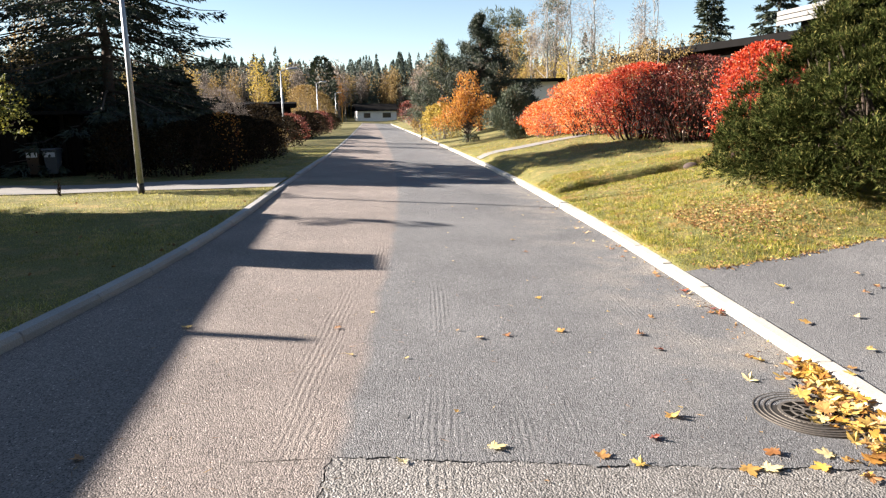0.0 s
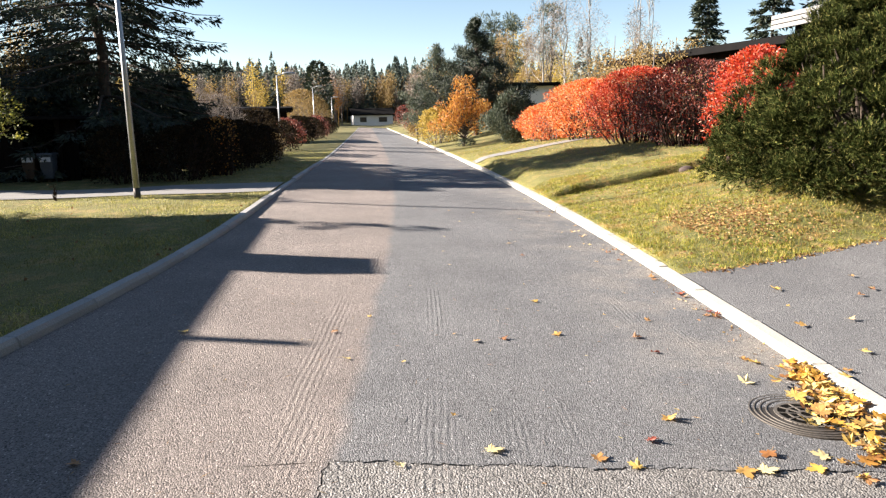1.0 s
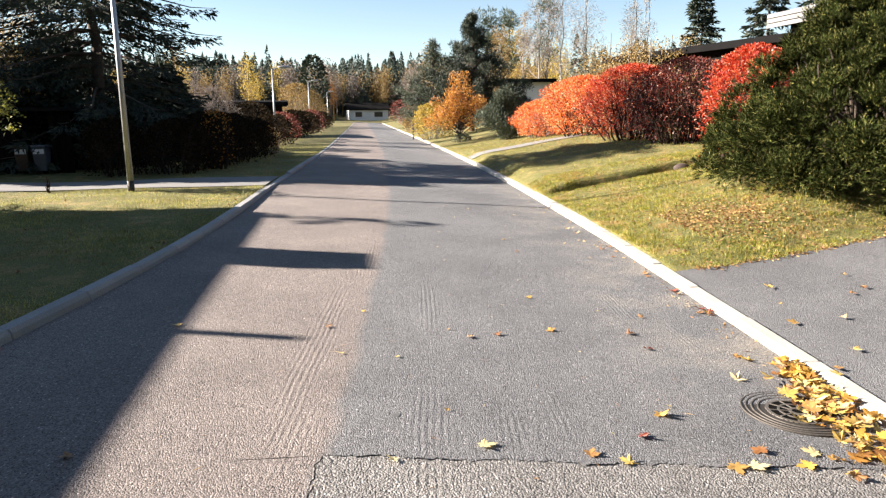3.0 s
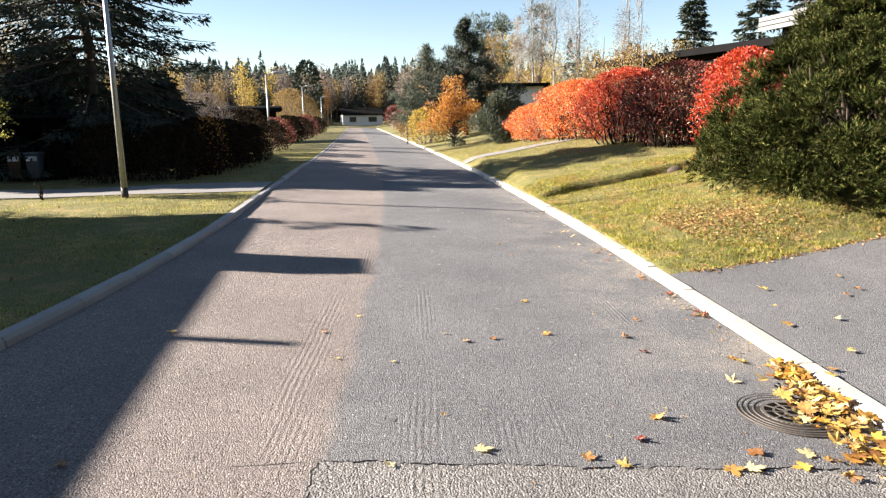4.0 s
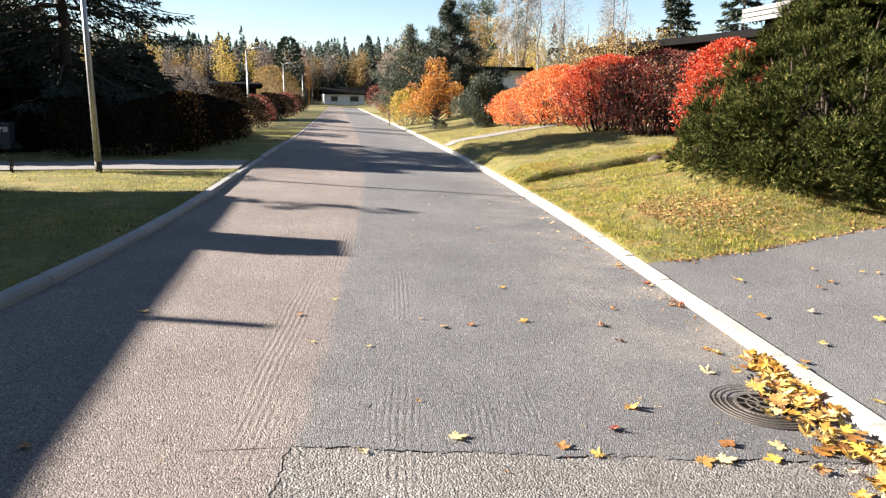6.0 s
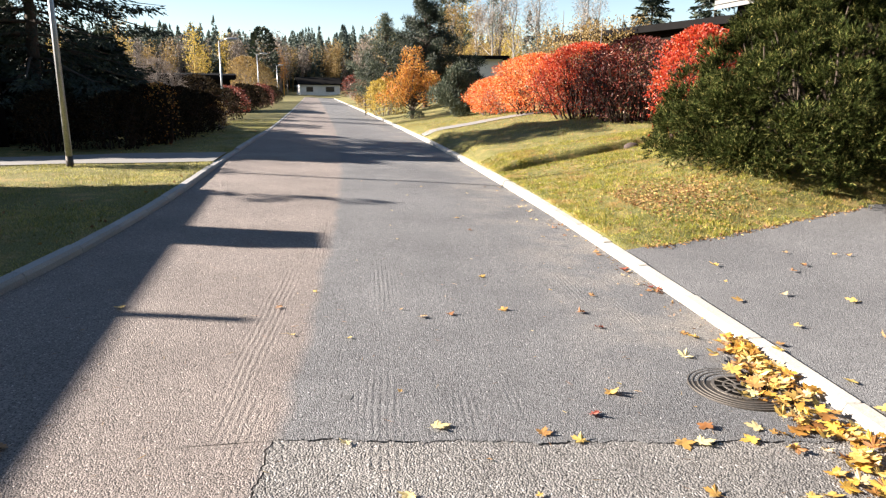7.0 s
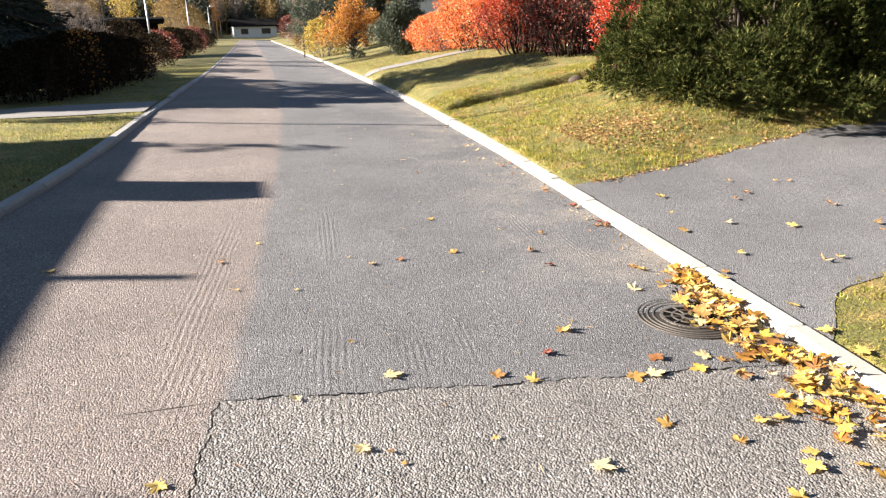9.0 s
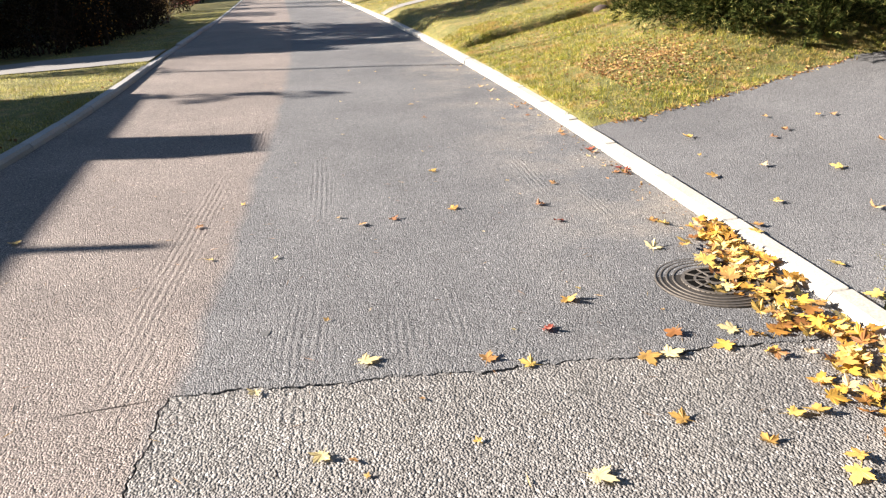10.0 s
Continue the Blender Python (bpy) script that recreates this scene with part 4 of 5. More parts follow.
HEDGE = "hedge along the west verge"
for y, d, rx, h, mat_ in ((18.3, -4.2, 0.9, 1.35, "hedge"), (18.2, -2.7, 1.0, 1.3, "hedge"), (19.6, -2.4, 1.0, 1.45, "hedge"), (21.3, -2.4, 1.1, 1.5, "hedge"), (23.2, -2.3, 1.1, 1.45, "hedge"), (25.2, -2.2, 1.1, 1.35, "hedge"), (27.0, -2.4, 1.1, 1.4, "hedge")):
    shrub("hedge_shrub", kx(y, d), y, rx, 1.2, h, "brown-leaved hedge shrub, deep shade put into its leaf colour", M[mat_], M["twig_dark"], 4200, 0.075, 0.55, 18, group=HEDGE, category="hedge")
shrub("hedge_shrub", kx(19.3, -2.0), 19.3, 0.6, 0.6, 1.55, "hedge shrub with orange autumn leaves", M["orange"], M["twig_dark"], 300, 0.07, 0.6, 14, group=HEDGE, category="hedge")
shrub("hedge_shrub", kx(28.2, -1.9), 28.2, 0.5, 0.6, 1.05, "small yellow-leaved shrub at the hedge's end", M["ochre"], M["twig"], 900, 0.07, 0.55, 12, group=HEDGE, category="hedge")
for x, y, r, h in ((-4.9, 31, 1.5, 2.6), (-6.4, 33, 1.7, 2.9)):
    shrub("bare_shrub", x, y, r, r, h, "leafless grey twiggy shrub", M["bare"], M["twig"], 3200, 0.22, 0.06, 40, group="bare shrubs")
for q in range(14):
    y = 32 + q * 4.1
    m_ = "dark_red" if q in (3, 8) else "hedge"
    shrub("hedge_shrub", kx(y, -2.7 - 0.8 * rng.uniform()), y, 1.4, 2.2, rng.uniform(1.4, 2.1), "dark hedge shrub with a reddish autumn tint", M[m_], M["twig_dark"], 1500, 0.14, 0.55, 14, group=HEDGE, category="hedge")
for x, y, h, r in ((-3.4, 84, 5.0, 3.0), (-2.2, 92, 4.4, 2.6)):
    shrub("willow_shrub", x, y, r, r, h, "large round pale yellow shrub beside the road", M["ochre"], M["twig"], 4500, 0.22, 0.4, 26)

# ---------------------------------------------------------------- trees and shrubs on the east side
def mugo(x, y, r, h):
    """A big dome of upright shoots, each a tuft of needles, over dark twisted stems."""
    t = thing("mountain_pine", (x, y, z_at(x, y)), "large dense dome of dark green mountain pine", "shrub")
    n = 640
    az, f = rng.uniform(0, 2 * np.pi, n), 1.03 * rng.uniform(0, 1, n) ** 1.35 - 0.03
    prof = (1.02 - f ** 2) * (1 + 0.10 * np.sin(az * 3 + f * 4) + 0.06 * np.sin(az * 7 - f * 9))
    wob = np.where(np.arange(n) < 400, rng.uniform(0.82, 1.06, n), rng.uniform(0.3, 0.75, n))
    C = np.stack([np.cos(az) * r * prof * wob, np.sin(az) * r * prof * wob, f * h * rng.uniform(0.92, 1.04, n)], 1)
    out = unit(C - np.array([0, 0, 0.3 * h]))
    per = 62
    # each clump is a spray of shoots that fan out and upwards from one twig
    fan = unit(np.repeat(out, per, 0) * 0.55 + np.array([0, 0, 0.5]) + rand_unit(n * per) * 0.8)
    P = np.repeat(C, per, 0) + fan * (rng.uniform(0.25, 1, (n * per, 1)) ** 0.6) * np.repeat(rng.uniform(0.14, 0.25, n), per)[:, None]
    N = fan + np.array([0, 0, 0.35]) + rng.normal(size=P.shape) * 0.15
    up = P[:, 2] + z_at(x, y) > land(P[:, 0] + x, P[:, 1] + y) + 0.02
    P, N = P[up], N[up]
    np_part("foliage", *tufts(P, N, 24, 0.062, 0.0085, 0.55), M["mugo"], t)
    paths = []
    for _ in range(40):
        a, q = rng.uniform(0, 2 * np.pi), np.sqrt(rng.uniform(0.05, 1))
        tip = np.array([np.cos(a) * q * r * 0.75, np.sin(a) * q * r * 0.75, h * (0.25 + 0.6 * np.sqrt(1 - q * q * 0.9)) * rng.uniform(0.6, 1)])
        paths.append((bent((tip[0] * 0.2, tip[1] * 0.2, -0.1), tip, 6, 0.06, -0.08), np.linspace(0.045, 0.01, 6)))
    np_part("branchwork", *tubes(paths, 6), M["bark"], t)
    return t


mugo(7.6, 8.7, 1.9, 2.85)
RED = "red autumn shrubs on the bank"
shrub("red_shrub", 8.35, 12.9, 1.15, 1.2, 2.2, "bright scarlet-leaved shrub catching the sun", M["red"], M["twig_dark"], 9500, 0.068, 0.5, 34, group=RED, density_low=0.25, waist=0.8)
shrub("red_shrub", 9.3, 17.3, 1.75, 2.1, 2.15, "red shrub with leaves darkened for shade and many bare stems", M["dark_red"], M["twig_dark"], 8000, 0.068, 0.5, 60, group=RED, density_low=0.25, waist=0.8)
shrub("red_shrub", 9.5, 20.9, 1.95, 2.3, 2.25, "scarlet shrub lit along its crown", M["red"], M["twig_dark"], 14000, 0.07, 0.5, 60, group=RED, density_low=0.2, waist=0.75)
shrub("red_shrub", 9.5, 25.0, 2.0, 2.5, 2.1, "orange-red autumn shrub in full sun", M["red_orange"], M["twig_dark"], 18000, 0.075, 0.5, 40, group=RED, density_low=0.45, waist=0.75)
shrub("red_shrub", 9.0, 28.4, 1.5, 1.9, 1.5, "orange-red autumn shrub in full sun", M["red_orange"], M["twig"], 12000, 0.075, 0.5, 34, group=RED, density_low=0.7, waist=0.8)
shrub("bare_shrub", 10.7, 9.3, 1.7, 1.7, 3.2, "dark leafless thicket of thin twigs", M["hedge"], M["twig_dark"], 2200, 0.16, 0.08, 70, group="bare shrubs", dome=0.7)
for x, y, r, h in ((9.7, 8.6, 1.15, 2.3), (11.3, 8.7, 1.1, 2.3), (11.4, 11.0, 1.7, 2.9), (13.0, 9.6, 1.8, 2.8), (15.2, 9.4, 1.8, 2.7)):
    shrub("dark_shrub", x, y, r, r, h, "dense shrub beside the driveway, leaves darkened for shade", M["hedge"], M["twig_dark"], 4500, 0.10, 0.4, 40, group="dark shrubs by the driveway", density_low=0.8)
jt = thing("juniper", (7.9, 31.6, z_at(7.9, 31.6)), "dense grey-green juniper bush with ragged upright sprays", "shrub")
V, F, L = clump_crown([(0.95 * math.cos(a * 2.4) * (0.25 + 0.75 * (a % 5) / 4) * (1.15 - a / 60), 0.95 * math.sin(a * 2.4) * (0.25 + 0.75 * (a % 5) / 4), 0.3 + 1.95 * ((a * 0.618) % 1) ** 1.15 * (1.05 - 0.35 * (a % 5) / 4), 0.36, 0.42) for a in range(46)], 8500, 0.17, 0.22, shell=0.2, up=1.1)
np_part("branchwork", *tubes(L, 5), M["bark"], jt)
np_part("foliage", V, F, M["juniper"], jt)
limb_tree("orange_tree", (6.83, 36.1, z_at(6.83, 36.1)), 3.7, 1.5, "small spreading tree with glowing orange autumn leaves",
          clump_crown(random_clumps(30, 1.1, 1.1, 1.6, 3.5, 0.3, 0.5, 0.7) + random_clumps(46, 2.1, 1.9, 0.9, 2.3, 0.28, 0.5, 0.3), 5200, 0.11, 0.6, shell=0.1), M["orange"], M["bark"], trunk_r=0.06)
shrub("yellow_shrub", 6.6, 44, 1.5, 1.5, 2.2, "golden yellow autumn shrub on the lawn", M["yellow"], M["twig"], 3000, 0.14, 0.6, 20)
shrub("low_juniper", 6.9, 35.9, 0.6, 0.5, 0.35, "low dark juniper at a tree's foot", M["juniper"], M["bark"], 500, 0.12, 0.3, 8)


def pine_clumps(h, r, whorls, per):
    """Tufts at the ends and along whorled limbs of a broad conical pine."""
    out = []
    for k in range(whorls):
        f = k / (whorls - 1)
        reach = r * (1 - f ** 1.25) * (1 + 0.14 * math.sin(k * 2.7)) + 0.12
        for b in range(max(3, int(per * (1 - 0.6 * f)))):
            a = rng.uniform(0, 2 * np.pi)
            end = reach * rng.uniform(0.7, 1.1)
            for q in (0.45, 0.75, 1.0):
                rr = rng.uniform(0.28, 0.46) * (1 - 0.25 * f)
                out.append((math.cos(a) * end * q, math.sin(a) * end * q, 0.7 + (h - 0.8) * f + 0.25 * end * q * q + rng.uniform(-0.2, 0.2), rr, rr * 0.85))
    return out


limb_tree("stone_pine", (9.55, 46, z_at(9.55, 46)), 7.6, 2.3, "broad dark stone pine with dense tufted crown",
          clump_crown(pine_clumps(7.3, 3.5, 15, 12), 58000, 0.2, 0.2, shell=0.2, up=0.8, start_f=0.9), M["pine"], M["bark"], trunk_r=0.18)
limb_tree("pine", (8.6, 57, z_at(8.6, 57)), 7.2, 1.9, "slender green pine with open crown",
          clump_crown(pine_clumps(7.0, 3.0, 12, 8), 17000, 0.26, 0.15, shell=0.2, up=0.8, start_f=0.9), M["juniper"], M["bark"], trunk_r=0.14)
limb_tree("cypress", (13.9, 49, z_at(13.9, 49)), 3.4, 0.6, "narrow dark columnar conifer beside the white house",
          clump_crown([(0, 0, 0.5 + 0.32 * q, 0.45 * (1 - q / 10), 0.4) for q in range(9)], 2600, 0.2, 0.25, up=0.8), M["spruce"], M["bark"], trunk_r=0.05)
for x, y, h, m_ in ((15.8, 38, 5.6, "ochre"), (16.8, 37.5, 5.6, "ochre"), (19.5, 38, 5.4, "ochre"), (12.9, 29.0, 4.0, "ochre"), (12.7, 26.6, 3.9, "ochre")):
    limb_tree("ochre_tree", (x, y, z_at(x, y)), h, 1.6, "garden tree with sparse ochre leaves", clump_crown(random_clumps(22, 1.9, 1.9, 1.6, h * 0.86, 0.4, 0.8, 0.3), 1500, 0.12, 0.6, shell=0.05), M[m_], M["twig"], trunk_r=0.08, group="garden trees")


def birch(x, y, h, m_, leaves, label):
    limbs = random_clumps(26, h * 0.13, h * 0.13, h * 0.3, h * 0.98, h * 0.035, h * 0.06, 0.6, 1.3)
    V, F, L = clump_crown(limbs, leaves, 0.34 if m_ == "bare" else 0.17, 0.10 if m_ == "bare" else 0.5, shell=0.05, up=0.1, start_f=0.75)
    return limb_tree("birch", (x, y, z_at(x, y)), h, 1, label, (V, F, L), M[m_], M["bark_pale"], "tree", "tall birches", h * 0.0065)


for x, y, h in ((19.0, 62, 15.5), (23.2, 68, 16), (26.5, 70, 16.5), (30, 66, 16), (35, 74, 17), (45, 60, 15)):
    birch(x, y, h, "bare", 2600, "tall leafless birch with pale fine twigs")
for x, y, h in ((16.5, 66, 9.5), (20.5, 72, 11), (-15, 40, 13), (-19, 46, 14)):
    birch(x, y, h, "ochre", 2400, "tall birch with thin ochre foliage")
for x, y, h in ((33.5, 50, 13.5), (36, 48, 15), (40, 44, 14), (31, 55, 12)):
    limb_tree("spruce", (x, y, z_at(x, y)), h, 2.4, "spruce behind the dark house", spruce_crown(h, 2.3, 1.0, 22, 6, 6, 6, 0.5), M["spruce"], M["bark"], group="spruces behind the houses")
for x, y, h in ((17.2, 75, 12), (21.0, 80, 12.5), (27, 84, 14)):
    limb_tree("pine", (x, y, z_at(x, y)), h, 2, "slim pine with an open crown", clump_crown(random_clumps(16, 1.5, 1.5, h * 0.5, h, 0.6, 1.0, 0.4), 2200, 0.4, 0.2, shell=0.1, up=0.6), M["juniper"], M["bark"], group="slim pines")

# small shrubs far along the east lawn
for x, y, r, h, m_ in ((7.6, 62, 1.0, 1.3, "ochre"), (9.2, 70, 1.1, 1.6, "dark_red"), (9.6, 82, 1.6, 2.6, "dark_red"), (11.8, 90, 1.5, 2.2, "olive"), (12.6, 104, 1.6, 2.4, "ochre"), (10.4, 58, 0.9, 1.4, "olive"), (12.5, 120, 2.2, 3.6, "dark_red")):
    shrub("garden_shrub", x, y, r, r, h, "rounded garden shrub in autumn colour", M[m_], M["twig"], 1200, 0.2, 0.5, 14, group="garden shrubs")
t_ = thing("young_sapling", (5.75, 47.5, z_at(5.75, 47.5)), "young sapling tied to a short stake", "tree")
np_part("stake", *tubes([(bent((0, 0, -0.1), (0, 0, 1.1), 3, 0), [0.04] * 3)], 6), M["wood_dark"], t_)
np_part("twigs", *tubes([(bent((0, 0, 0.5), (0.3 * math.cos(a), 0.3 * math.sin(a), 1.3), 4, 0.05), [0.015] * 4) for a in range(6)], 4), M["twig"], t_)

# the stone at the lawn's step
bm = bmesh.new()
bmesh.ops.create_icosphere(bm, subdivisions=3, radius=1.0, matrix=Matrix.Diagonal((0.17, 0.12, 0.10, 1)))
for v in bm.verts:
    v.co *= 1 + 0.22 * noise.noise(v.co * 5)
st = part("boulder", bm, M["stone"], None, smooth=True)
st.location = (7.05, 13.15, z_at(7.05, 13.15) + 0.02)
tagged(st, "reddish-brown boulder half sunk in the lawn's step", "stone")


# ---------------------------------------------------------------- far woods
def wood(name, spots, build, material, label, category="forest"):
    pieces = []
    for x, y in spots:
        V, F = build()
        pieces.append((V + [x, y, z_at(x, y)], F))
    ob = np_part(name, *joined(pieces), material)
    return tagged(ob, label, category, kind="stuff")


def far_spruce():
    h = rng.uniform(10, 15.5) + (rng.uniform() > 0.88) * 2
    r = h * rng.uniform(0.11, 0.16)
    n = 190
    f = rng.uniform(0, 1, n) ** 0.8
    a = rng.uniform(0, 2 * np.pi, n)
    out = np.stack([np.cos(a), np.sin(a), -0.45 * np.ones(n)], 1)
    P = np.stack([np.zeros(n), np.zeros(n), h * (0.06 + 0.94 * f)], 1)
    L = r * (1 - f) ** 0.8 + 0.25
    P = P + out * (L * 0.25)[:, None]
    V, F = diamonds(P, out, L, L * 0.55 + 0.2, 0.1)
    tip = diamonds(np.array([[0, 0, h * 0.9]] * 3), np.array([[0, 0, 1.0]] * 3) + rng.normal(size=(3, 3)) * 0.05, h * 0.12, 0.5)
    return joined([(V, F), tip])


def far_birch():
    h = rng.uniform(8, 14)
    n = 520
    d = rand_unit(n) * rng.uniform(0.3, 1, (n, 1))
    P = d * [h * 0.16, h * 0.16, h * 0.36] + [0, 0, h * 0.62]
    V, F = diamonds(P, rng.normal(size=(n, 3)) + [0, 0, 0.6], h * rng.uniform(0.018, 0.04, n), h * 0.016)
    trunk = tubes([(bent((0, 0, -0.3), (0, 0, h * 0.9), 4, 0.01), np.linspace(0.12, 0.03, 4))], 4)
    return joined([(V, F), trunk])


def scatter(n, x0, x1, y0, y1):
    out = []
    while len(out) < n:
        x, y = rng.uniform(x0, x1), rng.uniform(y0, y1)
        if not (-6 < x - float(centre(y)) < 9 and y < 180):
            out.append((x, y))
    return out


wood("spruce_wood", scatter(1100, -130, 70, 184, 290) + scatter(60, 40, 140, 120, 200) + scatter(70, -110, -22, 150, 172) + scatter(90, -80, -10, 156, 180), far_spruce, M["spruce_hazy"], "distant spruce wood on the hill, haze put into its colour")
wood("birch_wood", scatter(200, -100, 40, 168, 215) + scatter(20, -60, -8, 112, 150) + scatter(25, 16, 60, 95, 165), far_birch, M["ochre"], "distant birches in ochre autumn leaf")
wood("bare_wood", scatter(230, -60, 120, 174, 240) + scatter(110, -55, 45, 150, 176), far_birch, M["bare"], "distant leafless greyish birches")
wood("yellow_wood", scatter(10, -50, -8, 118, 160) + scatter(10, 18, 40, 90, 140), far_birch, M["yellow"], "distant birches with bright yellow leaves")
wood("orange_wood", [(1.5, 150), (0.4, 153)], far_birch, M["orange"], "bright orange maple beside the far road")


def round_conifer():
    n = 1500
    f = rng.uniform(0, 1, n)
    a = rng.uniform(0, 2 * np.pi, n)
    L = (2.6 * np.sqrt(np.clip(1 - (2 * f - 0.75) ** 2 / 1.6, 0.02, 1))) * rng.uniform(0.55, 1.05, n)
    P = np.stack([np.cos(a) * L, np.sin(a) * L, 0.6 + 12.0 * f], 1)
    return diamonds(P, np.stack([np.cos(a), np.sin(a), 0.5 + 0 * a], 1) + rng.normal(size=(n, 3)) * 0.3, 0.8, 0.45, 0.1)


wood("round_spruce", [(-2.3, 140)], round_conifer, M["spruce"], "dark rounded conifer beside the far road")

# added woods that close the place behind the walker and cut the skylight
wood("sky_block_woods", scatter(60, -45, 45, -75, -38) + scatter(45, 26, 60, -35, 30), far_spruce, M["spruce_hazy"], "added spruce wood behind the street that blocks skylight")


def cone_spruce(h, r):
    n = 2600
    f = rng.uniform(0, 1, n) ** 0.85
    a = rng.uniform(0, 2 * np.pi, n)
    out = np.stack([np.cos(a), np.sin(a), -0.3 * np.ones(n)], 1)
    L = r * (1 - f) + 0.18
    P = np.stack([np.zeros(n), np.zeros(n), h * f], 1) + out * (L * rng.uniform(0, 0.6, n))[:, None]
    return diamonds(P, out, L * 0.5 + 0.1, L * 0.2 + 0.15, 0.1)


def tall_spruce():
    h = rng.uniform(15, 21)
    n = 640
    f = rng.uniform(0, 1, n) ** 0.8
    a = rng.uniform(0, 2 * np.pi, n)
    out = np.stack([np.cos(a), np.sin(a), -0.45 * np.ones(n)], 1)
    L = 3.0 * (1 - f) ** 0.8 + 0.3
    P = np.stack([np.zeros(n), np.zeros(n), h * (0.05 + 0.95 * f)], 1) + out * (L * 0.2)[:, None]
    return diamonds(P, out, L, L * 0.5 + 0.25, 0.1)


V, F = cone_spruce(10.4, 4.2)
limb_tree("spruce", (-23.6, 7.95, z_at(-23.6, 7.95)), 10.0, 4.0, "tall broad spruce behind the dark house", (V, F, []), M["spruce"], M["bark"], trunk_r=0.16)
# unseen tall spruces, added to dim the skylight in the road's shade
wood("tall_sky_block_woods", scatter(26, -32, -19, -30, 1.0) + scatter(20, -14, 14, -34, -12) + scatter(22, 13, 26, -28, 1.0), tall_spruce, M["spruce_hazy"], "added unseen tall spruces that block skylight behind the street")


# ---------------------------------------------------------------- drain in the gutter
def drain(x, y):
    t = thing("drain_cover", (x, y, float(road_z(x, y)) + 0.004), "round cast-iron drain with a spoked grate and yellow leaves", "drain")
    t.rotation_euler = (0, radians(FALL), radians(20))

    def ring(r0, r1, z0, z1, seg=48):
        bm = bmesh.new()
        loops = []
        for r, z in ((r0, z0), (r0, z1), (r1, z1), (r1, z0)):
            loops.append([bm.verts.new((r * math.cos(a * 2 * math.pi / seg), r * math.sin(a * 2 * math.pi / seg), z)) for a in range(seg)])
        for q in range(4):
            a, b = loops[q], loops[(q + 1) % 4]
            for k in range(seg):
                bm.faces.new((a[k], a[(k + 1) % seg], b[(k + 1) % seg], b[k]))
        bmesh.ops.recalc_face_normals(bm, faces=bm.faces)
        return bm
    part("frame", ring(0.165, 0.30, -0.03, 0.002), M["iron"], t)
    for r in (0.205, 0.238, 0.268, 0.294):
        part("rib", ring(r - 0.0035, r + 0.0035, 0.0, 0.006), M["worn_iron"], t, "worn bright rib")
    # no hollow is cut: a flat black disc paints the drain's inner shade
    part("well_disc", cyl(0.166, 0.166, 0.004, (0, 0, 0.0025), 40), M["hole_shade"], t, "flat black disc standing for the dark opening")
    g = part("grate", ring(0.148, 0.166, 0.0, 0.008), M["worn_iron"], t)
    part("hub", ring(0.03, 0.05, 0.003, 0.010, 24), M["worn_iron"], g)
    part("ring", ring(0.092, 0.104, 0.003, 0.010, 32), M["worn_iron"], g)
    for q in range(10):
        a = q * 2 * math.pi / 10
        part("bar", box((0.1, 0.008, 0.008), (0.1 * math.cos(a), 0.1 * math.sin(a), 0.007), 0.0, math.degrees(a)), M["worn_iron"], g)
    return t


drain(2.40, 3.22)


def oil_spot(x, y, r):
    bm = bmesh.new()
    bmesh.ops.create_circle(bm, cap_ends=True, segments=48, radius=r)
    for v in bm.verts:
        v.co.x *= 1.5
        v.co *= 1 + 0.8 * noise.noise(v.co * (2.2 / r) + Vector((x, y, 0)))
    ob = part("oil_spot", bm, M["tar"], None)
    ob.matrix_world = pose(x, y, road_top(x, y) + 0.0015, 0, FALL, random.uniform(0, 360))
    return tagged(ob, "small dark tar spot on the asphalt", "stain", "tar spots")


for x, y, r in ((0.17, 3.40, 0.018), (0.11, 3.37, 0.009), (0.33, 4.62, 0.014), (1.62, 4.12, 0.012)):
    oil_spot(x, y, r)


# ---------------------------------------------------------------- fallen leaves
def maple_mesh(name, material, size, curl, seed):
    r_ = random.Random(seed)
    bm = bmesh.new()
    lobes = [(-128, 0.5), (-68, 0.88), (0, 1.0), (68, 0.88), (128, 0.5)]
    pts = []
    for q, (a, l) in enumerate(lobes):
        l *= r_.uniform(0.85, 1.1)
        for da, f in ((-25, 0.56), (-17, 0.78), (-9, 0.74), (0, 1.0), (9, 0.74), (17, 0.78), (25, 0.56)):
            pts.append((a + da + r_.uniform(-2, 2), l * f))
        if q < len(lobes) - 1:
            pts.append(((a + lobes[q + 1][0]) / 2, 0.42))
    pts.append((180, 0.12))
    c = bm.verts.new((0, 0, 0.006))
    ring = []
    k1, k2 = r_.uniform(0, 6), r_.uniform(0, 6)
    for a, l in pts:
        x, y = math.sin(radians(a)) * l * size, math.cos(radians(a)) * l * size
        z = 0.006 + curl * size * (l ** 2) * (0.5 + 0.5 * math.sin(radians(a) * 2 + k1)) * r_.uniform(0.6, 1.2)
        ring.append(bm.verts.new((x, y, z)))
    for q in range(len(ring)):
        bm.faces.new((c, ring[(q + 1) % len(ring)], ring[q]))
    s0 = [bm.verts.new(v) for v in ((-0.002, 0, 0.005), (0.002, 0, 0.005), (0.004 + 0.1 * size, -0.9 * size, 0.004))]
    bm.faces.new(s0)
    me = bpy.data.meshes.new(name)
    bm.to_mesh(me)
    bm.free()
    me.materials.append(material)
    return me


